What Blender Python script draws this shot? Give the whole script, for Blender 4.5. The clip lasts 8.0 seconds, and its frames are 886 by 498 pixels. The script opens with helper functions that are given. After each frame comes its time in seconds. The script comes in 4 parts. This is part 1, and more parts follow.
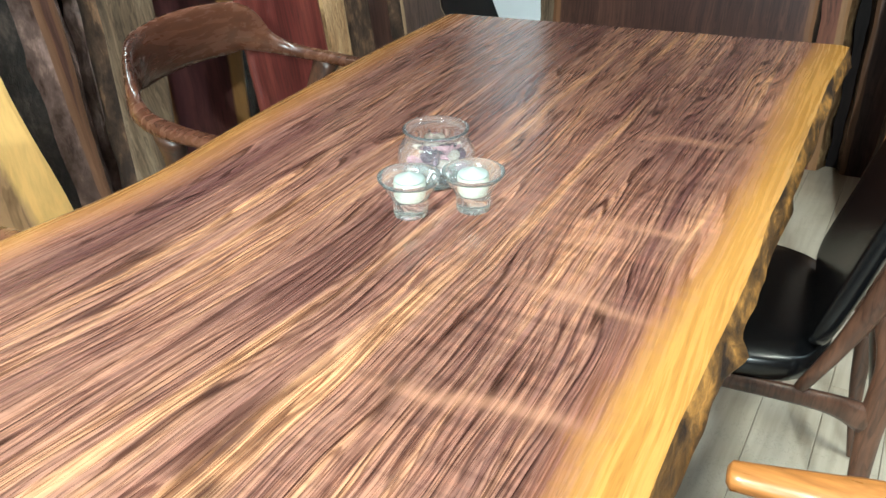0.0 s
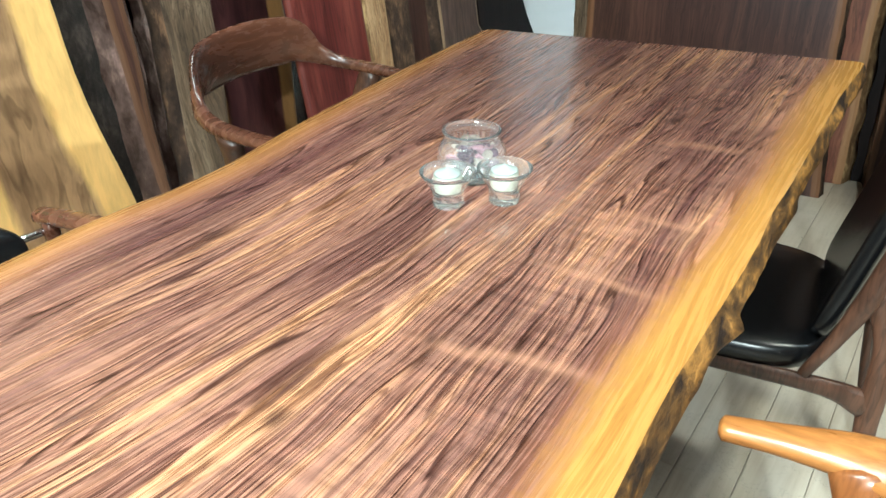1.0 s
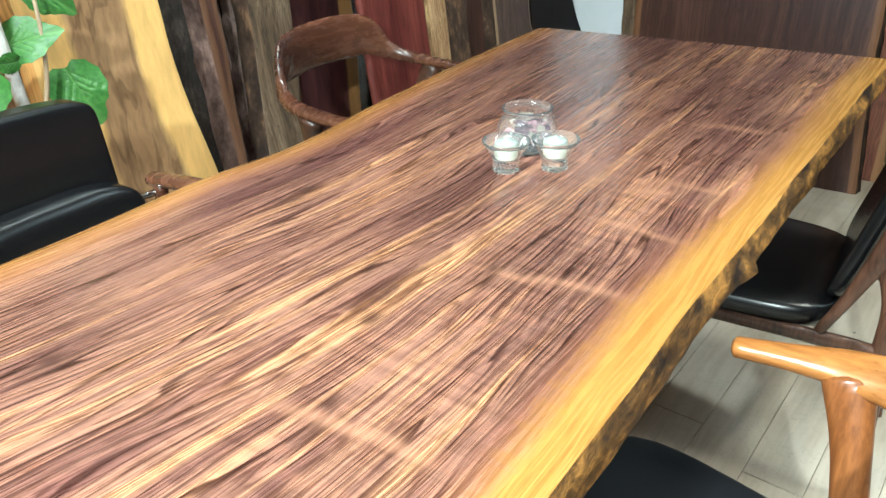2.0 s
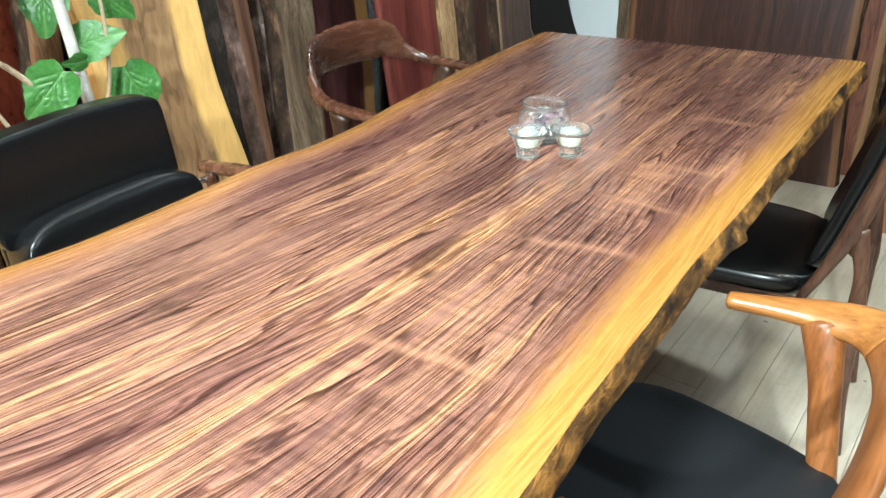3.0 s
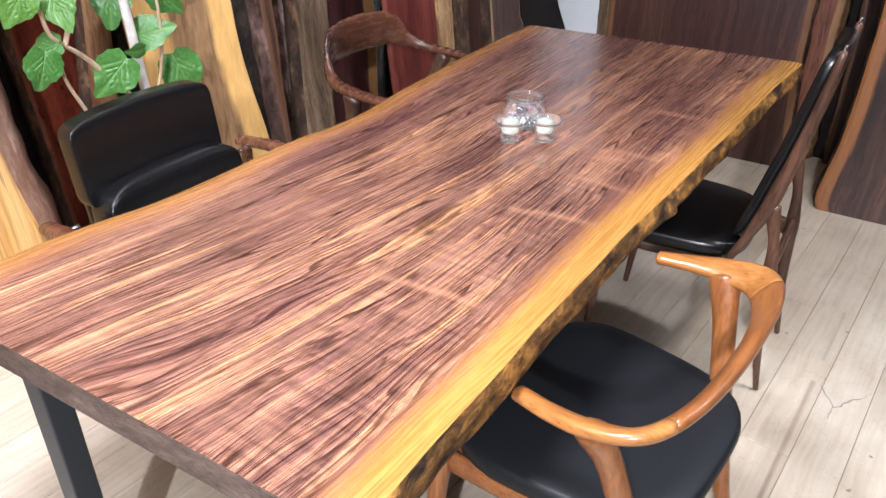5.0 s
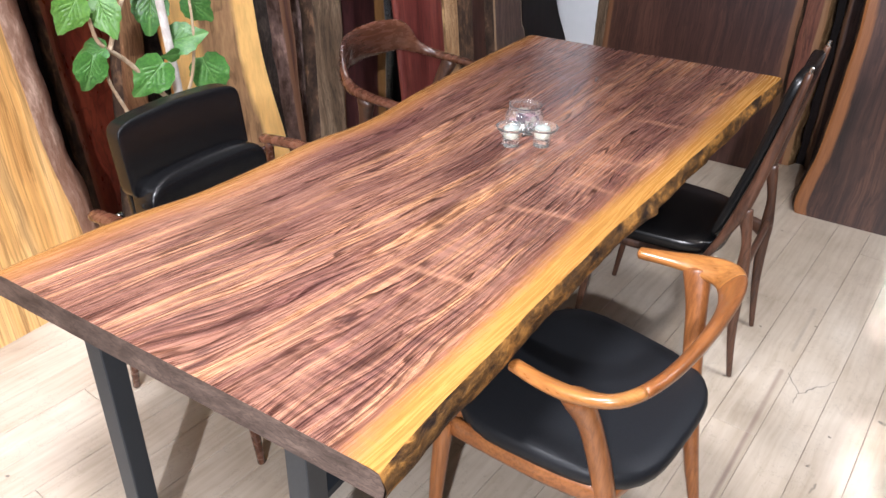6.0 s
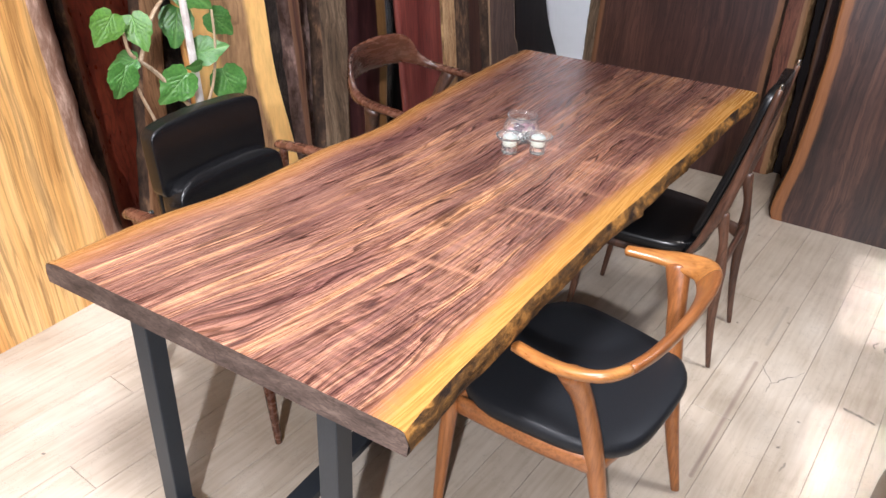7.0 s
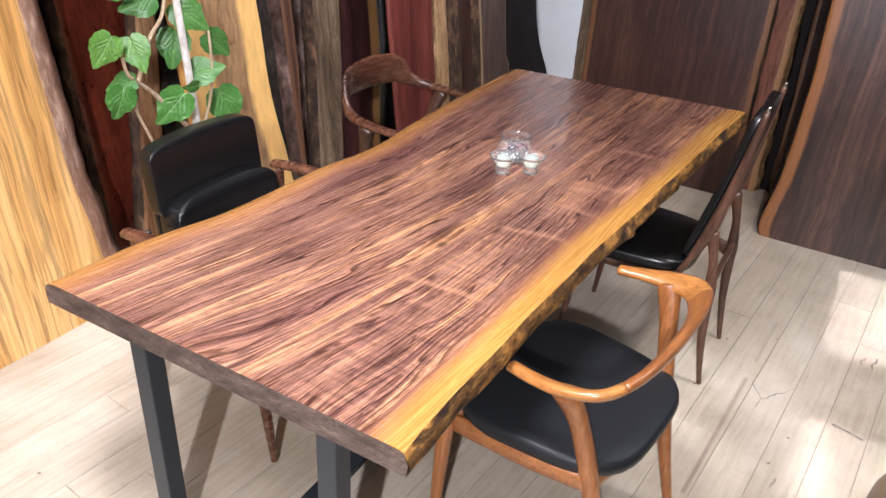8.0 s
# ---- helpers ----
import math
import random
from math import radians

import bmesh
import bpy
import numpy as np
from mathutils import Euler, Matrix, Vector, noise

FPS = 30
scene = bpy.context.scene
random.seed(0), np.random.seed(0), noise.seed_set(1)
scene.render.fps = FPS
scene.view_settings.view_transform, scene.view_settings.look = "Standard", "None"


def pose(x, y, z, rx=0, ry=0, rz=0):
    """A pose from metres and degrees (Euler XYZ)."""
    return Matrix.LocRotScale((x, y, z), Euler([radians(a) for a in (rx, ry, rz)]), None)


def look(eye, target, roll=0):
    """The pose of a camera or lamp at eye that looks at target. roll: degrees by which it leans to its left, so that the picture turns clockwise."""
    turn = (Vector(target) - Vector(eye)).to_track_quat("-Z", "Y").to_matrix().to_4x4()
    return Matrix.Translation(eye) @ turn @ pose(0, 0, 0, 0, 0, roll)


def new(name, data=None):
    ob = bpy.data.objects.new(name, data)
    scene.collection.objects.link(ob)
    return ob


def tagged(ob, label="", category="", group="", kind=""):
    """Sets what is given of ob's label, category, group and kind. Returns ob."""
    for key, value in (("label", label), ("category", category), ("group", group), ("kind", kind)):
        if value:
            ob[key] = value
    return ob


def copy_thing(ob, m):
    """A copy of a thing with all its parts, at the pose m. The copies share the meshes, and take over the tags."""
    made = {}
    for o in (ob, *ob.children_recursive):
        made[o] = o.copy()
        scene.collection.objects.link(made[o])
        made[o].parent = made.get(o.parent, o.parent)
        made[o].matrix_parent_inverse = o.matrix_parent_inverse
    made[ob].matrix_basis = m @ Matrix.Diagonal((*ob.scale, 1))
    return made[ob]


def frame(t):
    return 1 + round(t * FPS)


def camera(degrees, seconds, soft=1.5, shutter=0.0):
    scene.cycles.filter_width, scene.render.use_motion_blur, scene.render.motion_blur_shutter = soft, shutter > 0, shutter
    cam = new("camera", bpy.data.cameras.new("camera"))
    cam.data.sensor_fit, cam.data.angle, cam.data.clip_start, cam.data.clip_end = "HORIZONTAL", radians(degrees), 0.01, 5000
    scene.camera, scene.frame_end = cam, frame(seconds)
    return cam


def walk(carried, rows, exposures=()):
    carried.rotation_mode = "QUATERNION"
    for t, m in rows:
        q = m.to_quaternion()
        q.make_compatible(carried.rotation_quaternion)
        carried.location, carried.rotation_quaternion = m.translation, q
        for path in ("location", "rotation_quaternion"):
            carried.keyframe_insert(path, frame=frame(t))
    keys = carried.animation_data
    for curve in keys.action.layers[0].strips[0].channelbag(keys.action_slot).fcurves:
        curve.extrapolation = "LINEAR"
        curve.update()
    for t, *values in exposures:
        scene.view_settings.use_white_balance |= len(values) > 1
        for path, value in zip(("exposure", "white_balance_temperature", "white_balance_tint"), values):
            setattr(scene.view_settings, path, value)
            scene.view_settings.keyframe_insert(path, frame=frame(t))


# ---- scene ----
cam = camera(60.6, 8.0)
PATH = [
    (0, (1.053, 0.372, 1.233), (0.275, 1.911, 0.22), -1.2),
    (0.5, (1.073, 0.327, 1.258), (0.265, 1.864, 0.265), -1.2),
    (1, (1.113, 0.249, 1.262), (0.251, 1.767, 0.285), -1.4),
    (1.5, (1.16, 0.158, 1.268), (0.239, 1.649, 0.305), -1.4),
    (2, (1.196, 0.047, 1.279), (0.233, 1.516, 0.323), -1.7),
    (3.3, (1.235, -0.231, 1.344), (0.317, 1.272, 0.395), -1.2),
    (3.5, (1.242, -0.273, 1.357), (0.336, 1.236, 0.407), -1.2),
    (4, (1.262, -0.344, 1.4), (0.381, 1.172, 0.438), -0.5),
    (4.5, (1.309, -0.384, 1.454), (0.429, 1.113, 0.461), 0.0),
    (5, (1.386, -0.468, 1.503), (0.503, 1.004, 0.478), 0.7),
    (6.5, (1.482, -0.732, 1.644), (0.623, 0.746, 0.606), 2.6),
    (7, (1.506, -0.822, 1.675), (0.66, 0.679, 0.658), 3.1),
    (7.5, (1.509, -0.849, 1.705), (0.671, 0.669, 0.708), 3.5),
    (8, (1.498, -0.844, 1.706), (0.667, 0.684, 0.719), 3.5),
]
walk(cam, [(t, look(eye, target, roll)) for t, eye, target, roll in PATH],
     [(0, 0.38, 5550, -10), (3.6, 0.29, 5600, -8), (4.7, 0.19, 5750, 12), (8, 0.04, 5950, 15)])

# ---- world and light ----
world = bpy.data.worlds.new("world")
scene.world = world
world.use_nodes = True
bg = world.node_tree.nodes["Background"]
bg.inputs[0].default_value, bg.inputs[1].default_value = (0.9, 0.95, 1.0, 1), 0.03
scene.view_settings.exposure = 0.0


def area_lamp(name, place, target, sx, sy, watts, colour):
    d = bpy.data.lights.new(name, "AREA")
    d.shape, d.size, d.size_y, d.energy, d.color = "RECTANGLE", sx, sy, watts, colour
    ob = new(name, d)
    ob.matrix_world = look(place, target)
    return ob


def spot_lamp(name, place, target, watts, colour, angle=70, size=0.04):
    d = bpy.data.lights.new(name, "SPOT")
    d.energy, d.color, d.spot_size, d.spot_blend, d.shadow_soft_size = watts, colour, radians(angle), 0.6, size
    ob = new(name, d)
    ob.matrix_world = look(place, target)
    return ob


WARM, WHITE, COOL = (1.0, 0.90, 0.76), (1.0, 0.96, 0.92), (0.95, 0.97, 1.0)
# two broad fill lamps added under the ceiling; not known fixtures
area_lamp("ceiling_fill_lamp", (0.3, -0.9, 2.66), (0.3, -0.9, 0), 1.2, 0.6, 30, COOL)
area_lamp("ceiling_fill_lamp", (2.6, 1.6, 2.66), (2.6, 1.6, 0), 1.2, 0.6, 30, COOL)
track = area_lamp("wall_track_lamp", (0.15, 1.75, 2.62), (-0.75, 1.75, 0.7), 2.6, 0.2, 16, WHITE)
track.data.spread = radians(75)
# soft fill added behind the camera; the wall there has no window
area_lamp("front_fill_lamp", (1.5, -4.1, 1.5), (1.0, 1.0, 0.8), 3.2, 1.8, 22, COOL)
wash = area_lamp("wall_wash_lamp", (-0.15, 3.80, 2.64), (-0.12, 4.3, 0.9), 0.5, 0.1, 8, COOL)
wash.data.spread = radians(70)
spot_lamp("ceiling_spot_lamp", (2.0, -2.6, 2.6), (0.3, 0.6, 0.3), 640, WHITE, 70, 0.05)
spot_lamp("ceiling_spot_lamp", (0.58, -0.15, 2.6), (0.48, 0.42, 0.7), 370, WHITE, 70, 0.30)
spot_lamp("ceiling_spot_lamp", (1.85, 1.4, 2.6), (1.6, 2.2, 0.6), 120, WARM, 85, 0.2)
for y in (1.06, 2.33):
    beam = area_lamp("framing_spot_lamp", (2.14, y, 2.6), (2.14, y, 0), 0.94, 0.9 if y < 2 else 0.73, 2.6, WHITE)
    beam.data.spread = radians(2)


# ---- node helpers ----
def material(name, rough=0.5, metal=0.0):
    m = bpy.data.materials.new(name)
    m.use_nodes = True
    nt = m.node_tree
    b = nt.nodes["Principled BSDF"]
    b.inputs["Roughness"].default_value, b.inputs["Metallic"].default_value = rough, metal
    return m, nt, b


def node(nt, kind, **values):
    n = nt.nodes.new(kind)
    for k, v in values.items():
        n.inputs[k.replace("_", " ")].default_value = v
    return n


def ramp(nt, source, stops):
    r = nt.nodes.new("ShaderNodeValToRGB")
    e = r.color_ramp.elements
    while len(e) < len(stops):
        e.new(0.5)
    for item, (p, c) in zip(e, stops):
        item.position, item.color = p, (*c, 1) if len(c) == 3 else c
    nt.links.new(source, r.inputs[0])
    return r


def maths(nt, op, a, b=None, clamp=False):
    n = nt.nodes.new("ShaderNodeMath")
    n.operation, n.use_clamp = op, clamp
    for i, v in enumerate((a, b)):
        if v is None:
            continue
        if isinstance(v, (int, float)):
            n.inputs[i].default_value = v
        else:
            nt.links.new(v, n.inputs[i])
    return n.outputs[0]


def mixed(nt, fac, a, b, blend="MIX"):
    n = nt.nodes.new("ShaderNodeMix")
    n.data_type, n.blend_type = "RGBA", blend
    for sock, v in ((n.inputs[0], fac), (n.inputs[6], a), (n.inputs[7], b)):
        if isinstance(v, (int, float)):
            sock.default_value = v
        elif isinstance(v, tuple):
            sock.default_value = (*v, 1)
        else:
            nt.links.new(v, sock)
    return n.outputs[2]


def coords(nt, scale, warp=0.0, warp_scale=3.0, shift=True):
    """Object coordinates, scaled, shifted by chance from object to object and bent by a slow noise."""
    tc = nt.nodes.new("ShaderNodeTexCoord")
    v = tc.outputs["Object"]
    if shift:
        oi = nt.nodes.new("ShaderNodeObjectInfo")
        a = nt.nodes.new("ShaderNodeVectorMath")
        a.operation = "MULTIPLY_ADD"
        nt.links.new(oi.outputs["Random"], a.inputs[0])
        a.inputs[1].default_value = (7.3, 11.9, 5.1)
        nt.links.new(v, a.inputs[2])
        v = a.outputs[0]
    if warp:
        n = node(nt, "ShaderNodeTexNoise", Scale=warp_scale, Detail=4.5)
        nt.links.new(v, n.inputs["Vector"])
        a = nt.nodes.new("ShaderNodeVectorMath")
        a.operation = "MULTIPLY_ADD"
        nt.links.new(n.outputs["Color"], a.inputs[0])
        a.inputs[1].default_value = (warp, warp, warp)
        nt.links.new(v, a.inputs[2])
        v = a.outputs[0]
    mp = nt.nodes.new("ShaderNodeMapping")
    mp.inputs["Scale"].default_value = scale
    nt.links.new(v, mp.inputs[0])
    return mp.outputs[0]


def noise_of(nt, vec, scale, detail=4.0, rough=0.55):
    n = node(nt, "ShaderNodeTexNoise", Scale=scale, Detail=detail, Roughness=rough)
    nt.links.new(vec, n.inputs["Vector"])
    return n.outputs["Fac"]


def bumped(nt, b, height, strength=0.2, distance=0.002):
    n = node(nt, "ShaderNodeBump", Strength=strength, Distance=distance)
    nt.links.new(height, n.inputs["Height"])
    nt.links.new(n.outputs[0], b.inputs["Normal"])


def wood(name, dark, mid, light, axis=2, sap=None, sap_width=0.05, rough=0.42, stripe=28.0, stretch=0.035, warp=0.05, coat=0.0, shift=True, ringed=0.6):
    m, nt, b = material(name, rough)
    sc = [1.0, 1.0, 1.0]
    sc[axis] = stretch
    v = coords(nt, sc, warp, 2.2, shift)
    coarse = noise_of(nt, v, stripe, 5, 0.6)
    fine = noise_of(nt, v, stripe * 6, 3, 0.6)
    broad = noise_of(nt, coords(nt, [1.0 if i != axis else 0.25 for i in range(3)], 0.2, 1.5, shift), 5.0, 2)
    k = maths(nt, "ADD", maths(nt, "MULTIPLY", coarse, 0.65), maths(nt, "MULTIPLY", broad, 0.35))
    col = ramp(nt, k, [(0.34, dark), (0.48, mid), (0.66, light)]).outputs[0]
    col = mixed(nt, 0.55, col, ramp(nt, fine, [(0.35, (0.45, 0.42, 0.4)), (0.6, (1.1, 1.1, 1.1))]).outputs[0], "MULTIPLY")
    lines = noise_of(nt, v, stripe * 2.2, 2, 0.5)
    col = mixed(nt, ringed, col, ramp(nt, lines, [(0.44, (1, 1, 1)), (0.485, (0.45, 0.42, 0.4)), (0.5, (0.45, 0.42, 0.4)), (0.52, (1.06, 1.05, 1.04))]).outputs[0], "MULTIPLY")
    if sap:
        at = nt.nodes.new("ShaderNodeAttribute")
        at.attribute_name = "edge"
        d = maths(nt, "ADD", at.outputs["Fac"], maths(nt, "MULTIPLY", maths(nt, "SUBTRACT", coarse, 0.5), sap_width * 0.9))
        f = ramp(nt, maths(nt, "DIVIDE", d, sap_width * 2), [(0.44, (1, 1, 1)), (0.54, (0, 0, 0))]).outputs[0]
        tone = ramp(nt, fine, [(0.3, tuple(0.78 * c for c in sap)), (0.65, sap)]).outputs[0]
        col = mixed(nt, f, col, tone)
    nt.links.new(col, b.inputs["Base Color"])
    b.inputs["Coat Weight"].default_value = coat
    b.inputs["Specular IOR Level"].default_value = 0.5 if coat else 0.28
    b.inputs["Coat Roughness"].default_value = 0.15
    nt.links.new(maths(nt, "ADD", maths(nt, "MULTIPLY", fine, 0.16), rough - 0.08), b.inputs["Roughness"])
    bumped(nt, b, fine, 0.12, 0.001)
    return m


def bark(name, dark, light, rough=0.85, scale=40.0, spread=(0.42, 0.62), scales=(1, 1, 0.45)):
    m, nt, b = material(name, rough)
    v = coords(nt, scales, 0.06, 8)
    n1 = noise_of(nt, v, scale, 6, 0.65)
    n2 = noise_of(nt, v, scale * 0.3, 3)
    k = maths(nt, "ADD", maths(nt, "MULTIPLY", n1, 0.6), maths(nt, "MULTIPLY", n2, 0.4))
    c = ramp(nt, k, [(spread[0], dark), (spread[0] * 0.45 + spread[1] * 0.55, tuple(0.72 * a + 0.28 * b for a, b in zip(dark, light))), (spread[1], light)])
    nt.links.new(c.outputs[0], b.inputs["Base Color"])
    b.inputs["Specular IOR Level"].default_value = 0.3
    bumped(nt, b, n1, 0.9, 0.008)
    return m


# ---- materials ----
def tabletop_material():
    """Oiled walnut; the mesh carries "grain": across and along the run of the fibres."""
    m, nt, b = material("oiled_walnut_tabletop", 0.36)
    at = nt.nodes.new("ShaderNodeAttribute")
    at.attribute_name = "grain"
    run = at.outputs["Vector"]

    def fibre(stretch, scale, detail=2.0, rough=0.55, across=1.0):
        mp = nt.nodes.new("ShaderNodeMapping")
        mp.inputs["Scale"].default_value = (across, stretch, 1)
        nt.links.new(run, mp.inputs[0])
        return noise_of(nt, mp.outputs[0], scale, detail, rough)

    def grey(source, stops):
        return ramp(nt, source, [(p, (c, c, c)) for p, c in stops]).outputs[0]

    streak = fibre(0.030, 30, 3, 0.6)
    mid = fibre(0.024, 80, 2, 0.5)
    thin = fibre(0.022, 190, 2, 0.5)
    pores = fibre(0.05, 620, 1)
    patch = fibre(0.28, 5.0, 2)
    breaks = fibre(0.16, 26, 2)
    tc = nt.nodes.new("ShaderNodeTexCoord")
    sep = nt.nodes.new("ShaderNodeSeparateXYZ")
    nt.links.new(tc.outputs["Object"], sep.inputs[0])
    wave = maths(nt, "MULTIPLY", maths(nt, "SUBTRACT", fibre(0.3, 9, 2), 0.5), 0.05)
    px, py = maths(nt, "ADD", sep.outputs[0], wave), maths(nt, "ADD", sep.outputs[1], wave)

    def blob(x0, slope, y0, y1, half):
        centre, reach = (y0 + y1) / 2, (y1 - y0) / 2
        across = maths(nt, "DIVIDE", maths(nt, "SUBTRACT", px, maths(nt, "ADD", maths(nt, "MULTIPLY", py, slope), x0)), half)
        along = maths(nt, "DIVIDE", maths(nt, "SUBTRACT", py, centre), reach)
        q = maths(nt, "ADD", maths(nt, "POWER", maths(nt, "ABSOLUTE", across), 2.0), maths(nt, "POWER", maths(nt, "ABSOLUTE", along), 4.0))
        return maths(nt, "DIVIDE", 1.0, maths(nt, "ADD", 1.0, maths(nt, "POWER", q, 1.6)))

    k = maths(nt, "ADD", maths(nt, "MULTIPLY", streak, 0.46), maths(nt, "ADD", maths(nt, "MULTIPLY", mid, 0.26), maths(nt, "MULTIPLY", patch, 0.28)))
    # golden streaks and dark zones: x at y = 0, slope, from, to, half width, gain
    for x0, sl, y0, y1, hw, gain in ((0.505, 0.088, 0.78, 1.20, 0.011, 0.13), (0.600, 0.095, 0.45, 1.20, 0.020, 0.10), (0.545, 0.050, 1.25, 2.05, 0.012, 0.10), (0.586, 0.175, 0.05, 0.55, 0.011, 0.13), (0.56, 0.11, 0.42, 0.72, 0.014, 0.10),
                                     (0.43, 0.17, 0.6, 0.84, 0.012, 0.10), (0.20, 0.15, 0.75, 1.05, 0.014, 0.08), (0.66, 0.07, 1.2, 1.9, 0.010, 0.08), (0.24, 0.22, 0.1, 0.6, 0.010, 0.08), (0.36, 0.22, 0.02, 0.35, 0.016, 0.08),
                                     (0.500, 0.25, 0.10, 0.55, 0.030, -0.09), (0.45, 0.12, 0.9, 1.3, 0.05, -0.06), (0.70, 0.09, 1.4, 2.3, 0.05, -0.06), (0.25, 0.03, 1.3, 2.3, 0.13, -0.08), (0.12, 0.10, 0.75, 1.25, 0.035, -0.08)):
        k = maths(nt, "ADD", k, maths(nt, "MULTIPLY", blob(x0, sl, y0, y1, hw), gain))
    col = ramp(nt, k, [(0.34, (0.138, 0.064, 0.057)), (0.44, (0.207, 0.106, 0.083)), (0.52, (0.280, 0.150, 0.106)), (0.62, (0.47, 0.262, 0.142))]).outputs[0]
    # growth rings: dark lines, sharp on one side and fading on the other, broken along their run
    gx = nt.nodes.new("ShaderNodeSeparateXYZ")
    nt.links.new(run, gx.inputs[0])
    shift = maths(nt, "ADD", maths(nt, "MULTIPLY", fibre(0.10, 11, 2), 0.16), maths(nt, "MULTIPLY", mid, 0.010))
    for turns, low, power in ((74.0, (0.18, 0.125, 0.12), 0.82), (163.0, (0.30, 0.22, 0.21), 0.70)):
        ring = maths(nt, "FRACT", maths(nt, "MULTIPLY", maths(nt, "ADD", gx.outputs[0], shift), turns))
        tone = ramp(nt, ring, [(0.0, (1.1, 1.08, 1.05)), (0.07, low), (0.19, low), (0.36, (0.80, 0.77, 0.76)), (0.65, (1.08, 1.06, 1.03)), (1.0, (1.18, 1.15, 1.10))]).outputs[0]
        col = mixed(nt, maths(nt, "MULTIPLY", grey(breaks if turns < 100 else fibre(0.12, 34, 2), [(0.40, 0.25), (0.54, 1.0)]), power), col, tone, "MULTIPLY")
    for source, low, power, spread in ((mid, (0.30, 0.22, 0.21), 0.55, 0.030), (thin, (0.34, 0.26, 0.25), 0.65, 0.055)):
        tone = ramp(nt, source, [(0.5 - spread, (1, 1, 1)), (0.5 - spread * 0.3, low), (0.5, low), (0.5 + spread * 0.35, (1.08, 1.07, 1.04)), (0.5 + spread * 2, (1, 1, 1))]).outputs[0]
        col = mixed(nt, power, col, tone, "MULTIPLY")
    col = mixed(nt, 0.5, col, grey(pores, [(0.36, 0.55), (0.5, 1.02), (0.7, 1.12)]), "MULTIPLY")
    col = mixed(nt, 0.55, col, ramp(nt, patch, [(0.35, (0.72, 0.65, 0.68)), (0.65, (1.20, 1.12, 1.06))]).outputs[0], "MULTIPLY")
    # short dark flecks in patches
    fleck = fibre(0.15, 85, 2, 0.5)
    col = mixed(nt, maths(nt, "MULTIPLY", grey(fleck, [(0.58, 0.0), (0.65, 1.0)]), grey(breaks, [(0.46, 0.03), (0.62, 0.55)])), col, (0.070, 0.034, 0.030))
    # curly figure: fine ripples across the fibres, strongest beside the sapwood
    curl = fibre(1.0, 62, 2, 0.5, 0.13)
    side = ramp(nt, px, [(0.60, (0, 0, 0)), (0.78, (1, 1, 1))]).outputs[0]
    col = mixed(nt, maths(nt, "ADD", maths(nt, "MULTIPLY", side, 0.45), 0.22), col, ramp(nt, curl, [(0.34, (0.66, 0.62, 0.62)), (0.5, (1, 1, 1)), (0.66, (1.28, 1.20, 1.14))]).outputs[0], "MULTIPLY")
    for yc, slope, x0, x1 in ((1.30, 0.12, 0.82, 0.98), (1.095, -0.08, 0.79, 0.96), (0.885, 0.08, 0.72, 0.94), (1.633, 0.05, 0.83, 0.96), (0.50, 0.06, 0.66, 0.87), (1.235, 0.4, 0.79, 0.88)):
        centre, reach = (x0 + x1) / 2, (x1 - x0) / 2
        off = maths(nt, "SUBTRACT", px, centre)
        across = maths(nt, "DIVIDE", maths(nt, "SUBTRACT", maths(nt, "SUBTRACT", py, yc), maths(nt, "MULTIPLY", off, slope)), 0.010)
        along = maths(nt, "DIVIDE", off, reach)
        q = maths(nt, "ADD", maths(nt, "POWER", maths(nt, "ABSOLUTE", across), 2.0), maths(nt, "POWER", maths(nt, "ABSOLUTE", along), 4.0))
        col = mixed(nt, maths(nt, "DIVIDE", 0.36, maths(nt, "ADD", 1.0, maths(nt, "POWER", q, 1.5))), col, (0.50, 0.25, 0.15))
    for x0, y0, rx, ry in ((0.585, 0.797, 0.008, 0.014), (0.742, 0.880, 0.007, 0.012), (0.722, 0.524, 0.008, 0.012), (0.313, 0.964, 0.008, 0.016), (0.373, 0.41, 0.010, 0.016), (0.66, 0.68, 0.010, 0.014), (0.80, 1.75, 0.012, 0.02)):
        a1 = maths(nt, "POWER", maths(nt, "ABSOLUTE", maths(nt, "DIVIDE", maths(nt, "SUBTRACT", px, x0), rx)), 2.0)
        a2 = maths(nt, "POWER", maths(nt, "ABSOLUTE", maths(nt, "DIVIDE", maths(nt, "SUBTRACT", py, y0), ry)), 2.0)
        col = mixed(nt, maths(nt, "DIVIDE", 0.75, maths(nt, "ADD", 1.0, maths(nt, "POWER", maths(nt, "ADD", a1, a2), 1.5))), col, (0.04, 0.018, 0.014))
    # sapwood along both edges, with a rosy fringe
    for key, reach, tones in (("edge", (0.034, 0.074), ((0.34, 0.155, 0.034), (0.47, 0.235, 0.058))), ("edge_left", (0.024, 0.090), ((0.19, 0.082, 0.025), (0.34, 0.158, 0.045)))):
        ea = nt.nodes.new("ShaderNodeAttribute")
        ea.attribute_name = key
        d = maths(nt, "ADD", ea.outputs["Fac"], maths(nt, "MULTIPLY", maths(nt, "SUBTRACT", streak, 0.5), 0.05))
        d = maths(nt, "ADD", d, maths(nt, "MULTIPLY", maths(nt, "SUBTRACT", thin, 0.5), 0.03))
        d = maths(nt, "ADD", d, maths(nt, "MULTIPLY", maths(nt, "SUBTRACT", curl, 0.5), 0.02))
        f = maths(nt, "DIVIDE", d, 0.2)
        tone = ramp(nt, thin, [(0.32, tones[0]), (0.6, tones[1])]).outputs[0]
